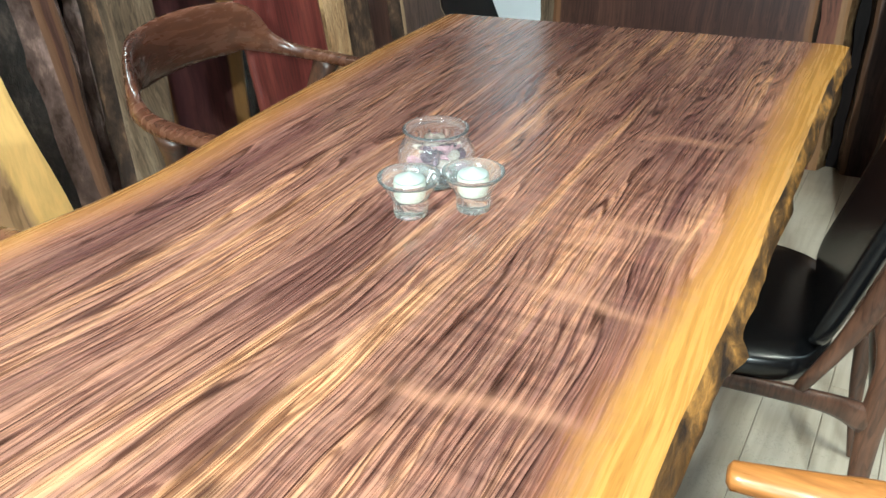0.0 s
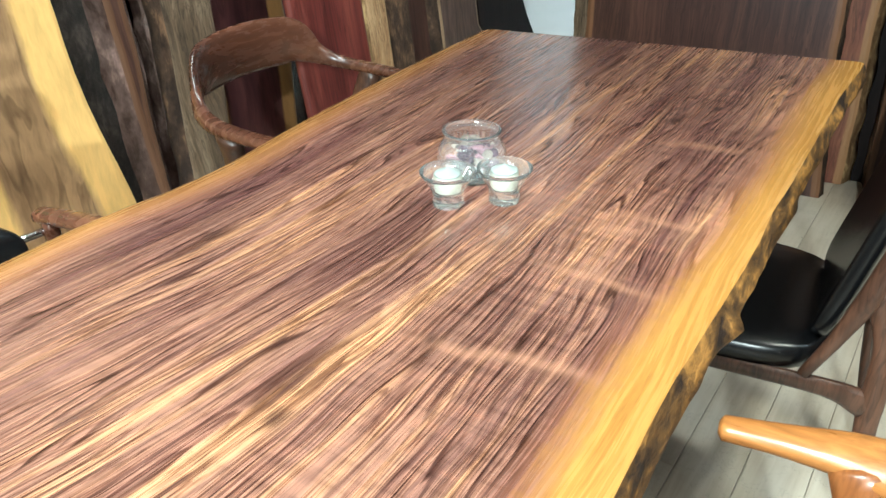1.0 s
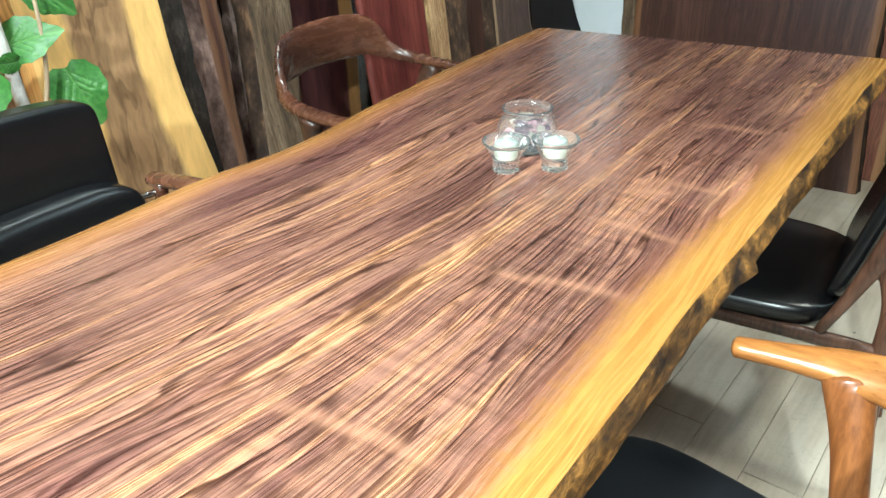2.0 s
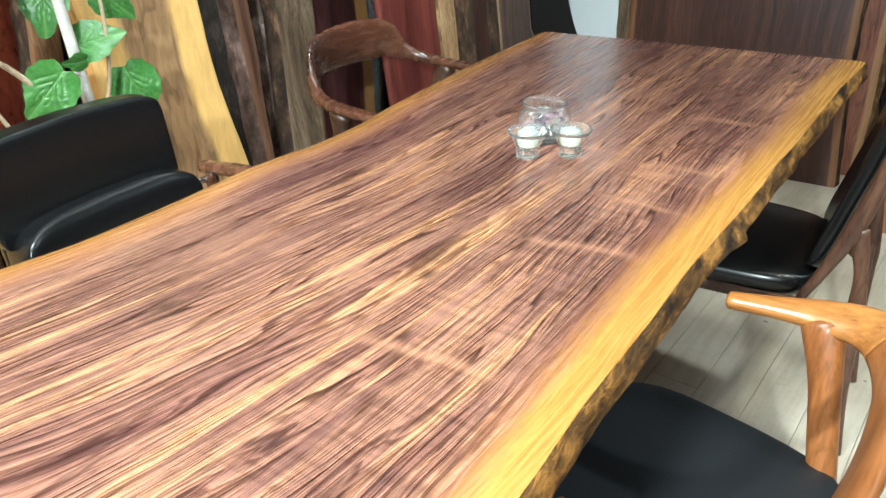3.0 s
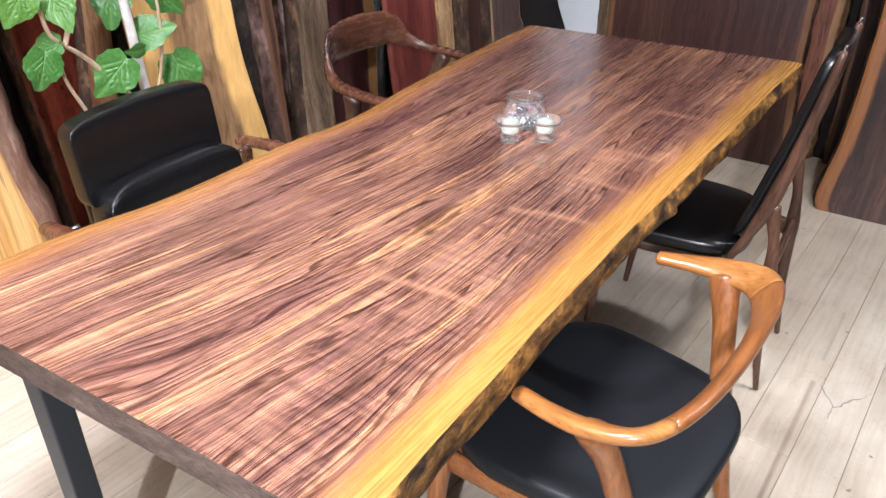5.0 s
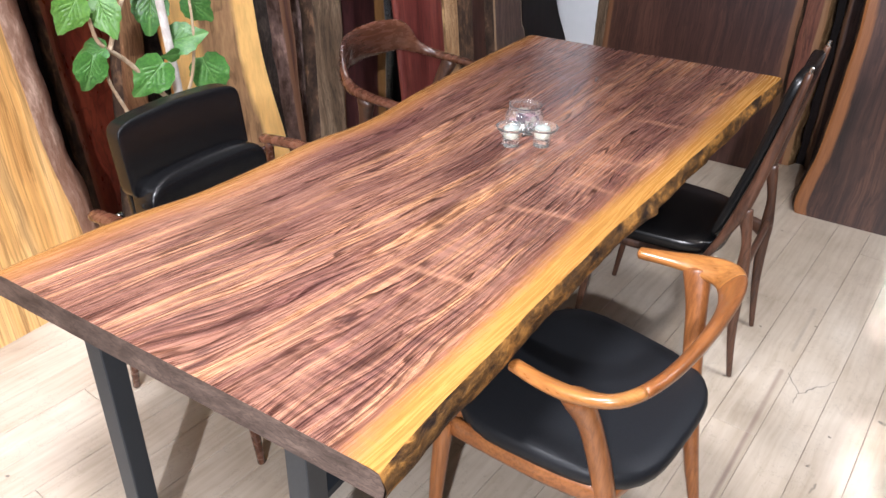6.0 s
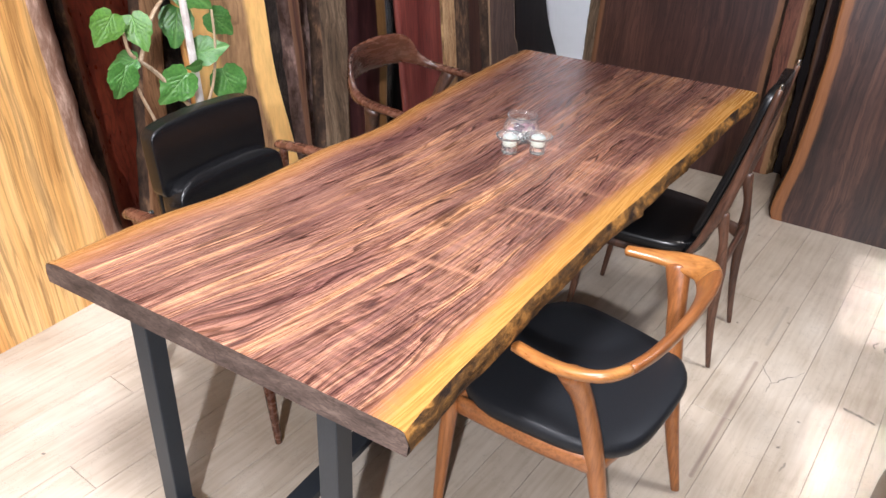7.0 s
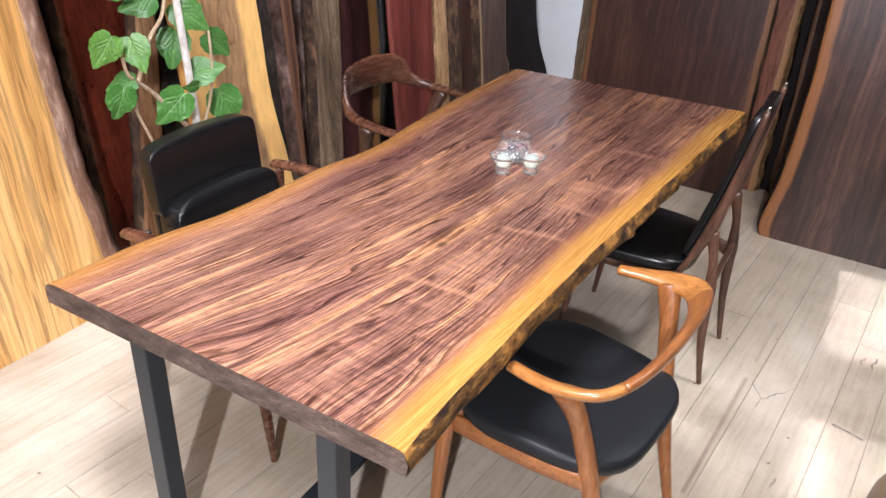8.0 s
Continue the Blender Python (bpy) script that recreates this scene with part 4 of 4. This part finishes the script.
def side_chair(m):
    c = thing("side_chair", m, "dark walnut chair with tall black leather back", "chair", "chairs round the table")
    for sx in (-1, 1):
        part("back_post", sweep_bm([(sx * 0.192, -0.022, 0.415, 0.008, 0.010), (sx * 0.189, -0.058, 0.50, 0.010, 0.013), (sx * 0.184, -0.092, 0.60, 0.012, 0.019), (sx * 0.175, -0.118, 0.72, 0.011, 0.016), (sx * 0.164, -0.142, 0.86, 0.009, 0.013), (sx * 0.154, -0.162, 1.005, 0.007, 0.009)], 36, 12, (0, 1, 0)), M_DARKWD, c)
        part("post_cap", sweep_bm([(sx * 0.1535, -0.163, 1.008, 0.006, 0.006), (sx * 0.153, -0.165, 1.022, 0.005, 0.005)], 5, 10, (0, 1, 0)), M_CHROME, c, "small polished metal cap")
        part("back_leg", sweep_bm([(sx * 0.183, -0.100, 0.60, 0.010, 0.022), (sx * 0.180, -0.125, 0.50, 0.010, 0.014), (sx * 0.176, -0.135, 0.40, 0.012, 0.020), (sx * 0.172, -0.138, 0.33, 0.012, 0.019), (sx * 0.168, -0.152, 0.18, 0.010, 0.014), (sx * 0.162, -0.180, 0.006, 0.007, 0.008)], 36, 12, (0, 1, 0)), M_DARKWD, c)
        part("side_rail", sweep_bm([(sx * 0.215, 0.31, 0.405, 0.010, 0.016), (sx * 0.203, 0.1, 0.402, 0.010, 0.015), (sx * 0.186, -0.06, 0.395, 0.010, 0.018), (sx * 0.176, -0.13, 0.375, 0.010, 0.030)], 16, 12), M_DARKWD, c)
        part("front_leg", sweep_bm([(sx * 0.215, 0.315, 0.40, 0.016, 0.016), (sx * 0.20, 0.35, 0.006, 0.009, 0.009)], 10, 12, (0, 1, 0)), M_DARKWD, c)
    part("front_rail", sweep_bm([(-0.22, 0.312, 0.395, 0.010, 0.018), (0.22, 0.312, 0.395, 0.010, 0.018)], 6, 12), M_DARKWD, c)
    part("cross_rail", sweep_bm([(-0.176, -0.135, 0.40, 0.010, 0.020), (0.176, -0.135, 0.40, 0.010, 0.020)], 6, 12), M_DARKWD, c)
    part("seat_pad", seat_bm(0.230, 0.195, 0.335, -0.06, 0.402, 0.458, 0.012, 4.0), M_LEATHER, c, "glossy black leather seat")

    def bend(p):
        t = (p.z + 0.27) / 0.54
        return Vector((p.x * (1.0 - 0.17 * t), p.y - 0.020 - 0.155 * t + 0.035 * t * t - 0.018 * (1 - (p.x / 0.18) ** 2), 0.735 + p.z))
    part("backrest", cushion_bm(0.176, 0.020, 0.272, 0.25, 0.3, 36, 24, bend), M_LEATHER, c, "tall curved black leather back")
    return c


side_chair(pose(1.118, 1.65, 0, 0, 0, 90))


def leather_armchair(m):
    c = thing("leather_armchair", m, "black leather armchair with padded back and wooden arms", "chair", "chairs round the table")
    def upper(p):
        return Vector((p.x + 0.013, p.y - 0.245 - 0.12 * p.z - 0.02 * (1 - (p.x / 0.24) ** 2), 0.738 + p.z + 0.014 * (1 - (p.x / 0.24) ** 2)))
    def lower(p):
        return Vector((p.x, p.y - 0.192 - 0.10 * p.z - 0.03 * (1 - (p.x / 0.24) ** 2), 0.602 + p.z))
    part("upper_back_cushion", cushion_bm(0.214, 0.028, 0.104, 0.22, 0.14, 64, 28, upper), M_LEATHER, c, "glossy black leather head cushion")
    part("lower_back_cushion", cushion_bm(0.216, 0.050, 0.090, 0.5, 0.2, 48, 22, lower), M_LEATHER, c)
    part("back_shell", cushion_bm(0.196, 0.012, 0.16, 0.2, 0.2, 40, 18, lambda p: Vector((p.x + 0.010, p.y - 0.268 - 0.1 * p.z, 0.63 + p.z))), M_LEATHER, c)
    part("seat_cushion", cushion_bm(0.25, 0.26, 0.055, 0.5, 0.25, 48, 18, lambda p: Vector((p.x, p.y + 0.05, 0.43 + p.z))), M_LEATHER, c)
    for sx in (-1, 1):
        part("armrest", sweep_bm([(sx * 0.315, -0.27, 0.625, 0.020, 0.014), (sx * 0.32, -0.12, 0.635, 0.026, 0.013), (sx * 0.318, 0.06, 0.632, 0.026, 0.012), (sx * 0.305, 0.20, 0.625, 0.018, 0.011)], 24, 14), M_WALNUT, c, "tapered walnut armrest")
        part("front_leg", sweep_bm([(sx * 0.31, 0.16, 0.62, 0.014, 0.014), (sx * 0.31, 0.20, 0.35, 0.018, 0.018), (sx * 0.31, 0.235, 0.006, 0.010, 0.010)], 18, 12, (0, 1, 0)), M_WALNUT, c)
        part("back_leg", sweep_bm([(sx * 0.31, -0.24, 0.62, 0.014, 0.014), (sx * 0.30, -0.24, 0.35, 0.018, 0.018), (sx * 0.29, -0.30, 0.006, 0.010, 0.010)], 18, 12, (0, 1, 0)), M_WALNUT, c)
        part("side_rail", sweep_bm([(sx * 0.305, 0.2, 0.36, 0.011, 0.022), (sx * 0.30, -0.24, 0.35, 0.011, 0.022)], 8, 12), M_WALNUT, c)
        part("bracket", sweep_bm([(sx * 0.25, -0.25, 0.605, 0.008, 0.008), (sx * 0.305, -0.25, 0.60, 0.008, 0.008)], 6, 10), M_CHROME, c, "chrome arm bracket")
    part("front_rail", sweep_bm([(-0.30, 0.2, 0.36, 0.011, 0.022), (0.30, 0.2, 0.36, 0.011, 0.022)], 6, 12), M_WALNUT, c)
    return c


leather_armchair(pose(0.065, 0.694, 0, 0, 0, -90))


def upholstered_stool(m):
    c = thing("upholstered_stool", m, "rounded taupe upholstered seat at the floor's edge", "stool")
    part("padding", cushion_bm(0.30, 0.30, 0.215, 0.3, 0.35, 40, 24, lambda p: Vector((p.x, p.y, p.z + 0.235))), M_TAUPE, c)
    for sx in (-1, 1):
        for sy in (-1, 1):
            part("leg", sweep_bm([(sx * 0.2, sy * 0.2, 0.05, 0.018, 0.018), (sx * 0.2, sy * 0.2, 0.004, 0.014, 0.014)], 5, 10, (0, 1, 0)), M_DARKWD, c)
    return c


M_TAUPE = plain("taupe_leather", (0.16, 0.115, 0.075), 0.42, 0, 0.12, 200, 0.15)
upholstered_stool(pose(2.085, 0.62, 0))


# ---- glass jar and candles on the table ----
def jar():
    j = thing("glass_jar", pose(0.566, 1.320, TOP + 0.002), "small round glass jar of dried petals on the table", "jar")
    outer = [(0.0, 0.0), (0.036, 0.0), (0.044, 0.004), (0.056, 0.022), (0.062, 0.045), (0.060, 0.062), (0.051, 0.078), (0.0465, 0.085), (0.0475, 0.090), (0.052, 0.096), (0.052, 0.099), (0.0495, 0.1005)]
    inner = [(0.0455, 0.098), (0.0435, 0.086), (0.048, 0.077), (0.057, 0.061), (0.059, 0.045), (0.053, 0.024), (0.042, 0.009), (0.0, 0.008)]
    part("glass_body", lathe_bm(outer + inner, 48), M_JAR, j).visible_shadow = False
    part("foot_disc", lathe_bm([(0.0, 0.0005), (0.040, 0.0005), (0.043, 0.003), (0.040, 0.006), (0.0, 0.006)], 40), M_TEAL, j, "pale aqua glass foot")
    rng = random.Random(4)
    pals = [M_PETAL, M_PETAL2, M_PETAL3]
    for i in range(60):
        bm = bmesh.new()
        s = rng.uniform(0.008, 0.014)
        n = 7
        vs = []
        for u in range(n):
            for w in range(n):
                a, b = (u / (n - 1) - 0.5) * 2, (w / (n - 1) - 0.5) * 2
                q = math.sqrt(1 - b * b / 2), math.sqrt(1 - a * a / 2)
                vs.append(bm.verts.new((a * q[0] * s, b * q[1] * s * 0.8, 0.5 * s * (a * a - 0.4 * b) + 0.15 * s * math.sin(3 * a + i))))
        for u in range(n - 1):
            for w in range(n - 1):
                bm.faces.new((vs[u * n + w], vs[(u + 1) * n + w], vs[(u + 1) * n + w + 1], vs[u * n + w + 1]))
        z = 0.016 + 0.062 * (i / 60)
        rad = (0.042 if 0.024 < z < 0.056 else 0.028) * math.sqrt(rng.random())
        an = rng.uniform(0, 6.28)
        bmesh.ops.solidify(bm, geom=bm.faces[:], thickness=0.0006)
        bmesh.ops.transform(bm, verts=bm.verts[:], matrix=pose(rad * math.cos(an), rad * math.sin(an), z, rng.uniform(-50, 50), rng.uniform(-50, 50), rng.uniform(0, 360)))
        part("petal", bm, pals[i % 3], j)
    # an embossed mark on the front, plain strokes
    bm = bmesh.new()
    for k, (x0, z0, x1, z1) in enumerate([(-0.015, 0.028, -0.004, 0.055), (-0.004, 0.055, -0.001, 0.030), (-0.001, 0.030, 0.010, 0.056), (0.010, 0.056, 0.012, 0.032)]):
        sweep_bm([(x0, -math.sqrt(0.0625 ** 2 - x0 * x0) + 0.0012, z0, 0.0012, 0.0012), ((x0 + x1) / 2, -math.sqrt(0.0628 ** 2 - ((x0 + x1) / 2) ** 2), (z0 + z1) / 2, 0.0015, 0.0015), (x1, -math.sqrt(0.0622 ** 2 - x1 * x1) + 0.0012, z1, 0.0012, 0.0012)], 6, 8, (1, 0, 0), 2.0, bm)
    mark = part("embossed_mark", bm, M_SILVER, j, "white moulded ornament")
    mark.matrix_local = pose(0, 0, 0, 0, 0, 28)
    j.scale = (0.96, 0.96, 0.86)
    return j


M_TEAL = glass("aqua_glass", (0.70, 0.93, 0.95), 0.05)
M_PETAL = plain("pink_petal", (0.36, 0.20, 0.23), 0.7, 0, 0.3, 200)
M_PETAL2 = plain("mauve_petal", (0.10, 0.055, 0.08), 0.7, 0, 0.3, 200)
M_PETAL3 = plain("ivory_petal", (0.46, 0.40, 0.34), 0.7, 0, 0.2, 200)
M_SILVER = plain("milky_glass", (0.82, 0.84, 0.85), 0.25, 0, 0.03, 100, 0)
M_TIN = plain("candle_cup", (0.46, 0.47, 0.40), 0.3, 0.3, 0.03, 100, 0)
jar()


def candle_holder():
    c = thing("candle_holder", pose(0, 0, 0), "clear flared glass holder with a white tealight candle", "candle holder", "candle holders beside the jar")
    outer = [(0.0, 0.0), (0.022, 0.0), (0.0245, 0.002), (0.0250, 0.010), (0.0255, 0.026), (0.030, 0.034), (0.0395, 0.050), (0.0445, 0.057), (0.0445, 0.0595)]
    inner = [(0.0425, 0.060), (0.037, 0.0515), (0.0285, 0.0365), (0.0235, 0.029), (0.0225, 0.0265), (0.0, 0.0255)]
    part("glass_body", lathe_bm(outer + inner, 48), M_GLASS, c).visible_shadow = False
    part("candle_cup", lathe_bm([(0.0, 0.0258), (0.0205, 0.0258), (0.0215, 0.028), (0.0225, 0.052), (0.0215, 0.0525), (0.0, 0.0525)], 32), M_TIN, c, "thin silvery tealight cup")
    w = part("candle", lathe_bm([(0.0, 0.0526), (0.0213, 0.0526), (0.0213, 0.0555), (0.018, 0.0575), (0.008, 0.0605), (0.003, 0.064), (0.0, 0.0645)], 32), M_WAX, c, "white domed wax candle")
    part("wick", sweep_bm([(0, 0, 0.064, 0.0006, 0.0006), (0.0004, 0, 0.069, 0.0005, 0.0005)], 4, 6, (0, 1, 0)), M_WAX, w)
    return c


one = candle_holder()
one.matrix_world = pose(0.583, 1.203, TOP + 0.002, 0, 0, 20)
copy_thing(one, pose(0.657, 1.254, TOP + 0.002, 0, 0, 75))


# ---- potted fig tree ----
def leaf_material():
    m, nt, b = material("fig_leaf", 0.4)
    v = coords(nt, (1, 1, 1))
    n = noise_of(nt, v, 14, 3)
    oi = nt.nodes.new("ShaderNodeObjectInfo")
    c = ramp(nt, n, [(0.3, (0.032, 0.105, 0.020)), (0.7, (0.07, 0.19, 0.036))]).outputs[0]
    c = mixed(nt, 0.7, c, ramp(nt, oi.outputs["Random"], [(0, (0.7, 0.85, 0.9)), (0.8, (1.1, 1.1, 1.0)), (1, (2.0, 1.5, 0.9))]).outputs[0], "MULTIPLY")
    at = nt.nodes.new("ShaderNodeAttribute")
    at.attribute_name = "vein"
    c = mixed(nt, maths(nt, "MULTIPLY", at.outputs["Fac"], 0.55), c, (0.13, 0.27, 0.07))
    nt.links.new(c, b.inputs["Base Color"])
    b.inputs["Transmission Weight"].default_value = 0.0
    b.inputs["Subsurface Weight"].default_value = 0.0
    bumped(nt, b, maths(nt, "SUBTRACT", 1.0, at.outputs["Fac"]), 0.4, 0.004)
    return m


M_LEAF = leaf_material()
M_STEM = bark("pale_stem", (0.34, 0.24, 0.15), (0.60, 0.48, 0.34), 0.7, 50)
M_TRUNK = bark("whitish_trunk", (0.48, 0.44, 0.40), (0.78, 0.76, 0.73), 0.65, 40)
M_POT = plain("grey_pot", (0.30, 0.29, 0.28), 0.6, 0, 0.1, 20)
M_SOIL = plain("dark_soil", (0.03, 0.02, 0.014), 0.95, 0, 0.4, 60, 0.8)


def leaf_mesh(seed):
    """A broad heart-shaped leaf, unit length along +x, with scalloped rim, raised midrib fold and sunk veins."""
    nu, nv = 17, 40
    verts, vein = [(0, 0, 0)], [1.0]
    for j in range(1, nu):
        r = j / (nu - 1)
        for k in range(nv):
            a = 2 * math.pi * k / nv - math.pi
            # outline seen from a point near the stalk
            base = 0.50 * (1 + 0.10 * math.cos(a) - 0.06 * math.cos(2 * a)) * (1 - 0.28 * math.exp(-((abs(a) - math.pi) / 0.35) ** 2)) + 0.26 * math.exp(-(a / 0.32) ** 2)
            rim = 1 + 0.035 * math.sin(a * 13 + seed) * r ** 4
            x, y = base * rim * r * math.cos(a) + 0.0, base * rim * r * math.sin(a) * 0.86
            up = 0.10 * abs(y) - 0.22 * x * x * (1 if x > 0 else 0.6) - 0.15 * y * y + 0.025 * r * r * math.sin(4 * a + seed)
            ribs = min(abs(y) / 0.024, min(abs((abs(y) - 0.75 * (x - q))) / 0.024 if abs(y) > 0 and x > q else 9 for q in (-0.25, -0.08, 0.08, 0.22)))
            w = max(0.0, 1 - ribs)
            verts.append((x, y, up - 0.010 * w))
            vein.append(w)
    faces = [(0, 1 + k, 1 + (k + 1) % nv) for k in range(nv)]
    for j in range(nu - 2):
        for k in range(nv):
            a, b = 1 + j * nv + k, 1 + j * nv + (k + 1) % nv
            faces.append((a, a + nv, b + nv, b))
    me = bpy.data.meshes.new("leaf")
    me.from_pydata(verts, [], faces)
    me.attributes.new("vein", "FLOAT", "POINT").data.foreach_set("value", vein)
    me.polygons.foreach_set("use_smooth", [True] * len(me.polygons))
    me.materials.append(M_LEAF)
    return me


PX, PY = -0.46, 0.93
plant = thing("potted_fig", pose(PX, PY, 0), "leafy potted fig tree with pale stem among the slabs", "plant")
part("pot", lathe_bm([(0.0, 0.0), (0.10, 0.0), (0.115, 0.02), (0.135, 0.26), (0.14, 0.27), (0.13, 0.275), (0.12, 0.25), (0.0, 0.24)], 40), M_POT, plant)
part("soil", lathe_bm([(0.0, 0.255), (0.09, 0.258), (0.122, 0.252)], 24), M_SOIL, plant)


def stem(name, pts, r0, r1, parent=None):
    rows = [(x - PX, y - PY, z, r0 + (r1 - r0) * i / (len(pts) - 1), r0 + (r1 - r0) * i / (len(pts) - 1)) for i, (x, y, z) in enumerate(pts)]
    return part(name, sweep_bm(rows, 8 * len(pts), 10, (1, 0.2, 0), 2.0), M_TRUNK if name == "trunk" else M_STEM, parent or plant)


stem("trunk", [(PX, PY, 0.24), (-0.455, 0.915, 0.5), (-0.45, 0.905, 0.74), (-0.45, 0.893, 0.95), (-0.45, 0.88, 1.12), (-0.45, 0.86, 1.45)], 0.017, 0.011)
stem("branch", [(-0.45, 0.90, 0.70), (-0.46, 0.80, 0.83), (-0.46, 0.74, 0.90), (-0.45, 0.685, 0.945), (-0.45, 0.655, 0.98), (-0.45, 0.645, 1.04)], 0.008, 0.005)
stem("branch", [(-0.45, 0.690, 0.942), (-0.45, 0.72, 1.00), (-0.45, 0.76, 1.07), (-0.45, 0.81, 1.12), (-0.45, 0.84, 1.2)], 0.007, 0.006)
stem("branch", [(-0.47, 0.78, 0.60), (-0.46, 0.71, 0.76), (-0.45, 0.67, 0.85), (-0.45, 0.665, 0.91)], 0.006, 0.004)
stem("branch", [(-0.45, 0.90, 0.68), (-0.43, 0.95, 0.80), (-0.42, 0.97, 0.93), (-0.43, 0.98, 1.05)], 0.006, 0.004)
leaves = [leaf_mesh(1.0), leaf_mesh(2.7), leaf_mesh(4.1)]
# place, length, direction in which the tip points (along y, along z), how far it faces the room
for k, (y, z, size, ang, tip, x) in enumerate([
        (0.60, 1.075, 0.115, 235, 8, -0.45), (0.685, 1.055, 0.115, 290, -10, -0.44), (0.615, 0.915, 0.115, 250, 15, -0.44), (0.655, 0.945, 0.10, 200, -25, -0.46),
        (0.815, 0.85, 0.145, 225, 5, -0.43), (1.03, 0.80, 0.155, 290, 5, -0.44), (0.935, 0.92, 0.125, 15, -15, -0.445), (1.015, 1.01, 0.115, 315, 10, -0.45),
        (0.875, 1.03, 0.135, 260, -5, -0.48), (0.90, 1.125, 0.135, 320, 0, -0.45), (0.76, 1.175, 0.115, 200, 0, -0.46), (0.89, 0.885, 0.06, 180, 30, -0.425),
        (1.0, 1.22, 0.13, 20, 0, -0.45), (0.66, 1.24, 0.12, 160, 0, -0.45), (0.86, 1.30, 0.14, 90, 10, -0.45), (0.97, 1.35, 0.12, 40, 0, -0.44), (0.74, 1.38, 0.12, 130, 0, -0.46)]):
    ob = new("leaf", leaves[k % 3])
    ob.parent = plant
    # the blade's face looks to the camera's side of the room, its tip along ang in the plane of the wall
    turn = Matrix(((0, 0, 1), (1, 0, 0), (0, 1, 0))).to_4x4()
    ob.matrix_local = Matrix.Translation((x - PX, y - PY, z)) @ pose(0, 0, 0, 0, -12 + tip, -38 + tip) @ turn @ pose(0, 0, 0, 0, 0, ang) @ Matrix.Diagonal((size * 0.90, size * 0.90, size * 0.90, 1))


# ---- floorboards ----
TURN_B = Matrix.Rotation(radians(-5.7), 4, "Z")
BW, BL, GAP = 0.13, 2.4, 0.0016
board = bpy.data.meshes.new("floorboard")
bmb = box_bm(GAP / 2, BW - GAP / 2, GAP / 2, BL - GAP / 2, -0.02, 0.0, 0.0012, 1)
bmb.to_mesh(board)
bmb.free()
board.materials.append(M_FLOOR)
rng = random.Random(8)
for i in range(-24, 45):
    off = rng.uniform(0, BL)
    for j in range(-3, 3):
        p = TURN_B @ Vector((i * BW, j * BL + off, 0))
        mid = TURN_B @ Vector(((i + 0.5) * BW, (j + 0.5) * BL + off, 0))
        if not (X0 - 0.1 < mid.x < X1 + 0.1 and Y0 - 1.3 < mid.y < Y1 + 1.3):
            continue
        ob = new("floorboard", board)
        ob.parent = floor
        ob.matrix_world = Matrix.Translation(p) @ TURN_B
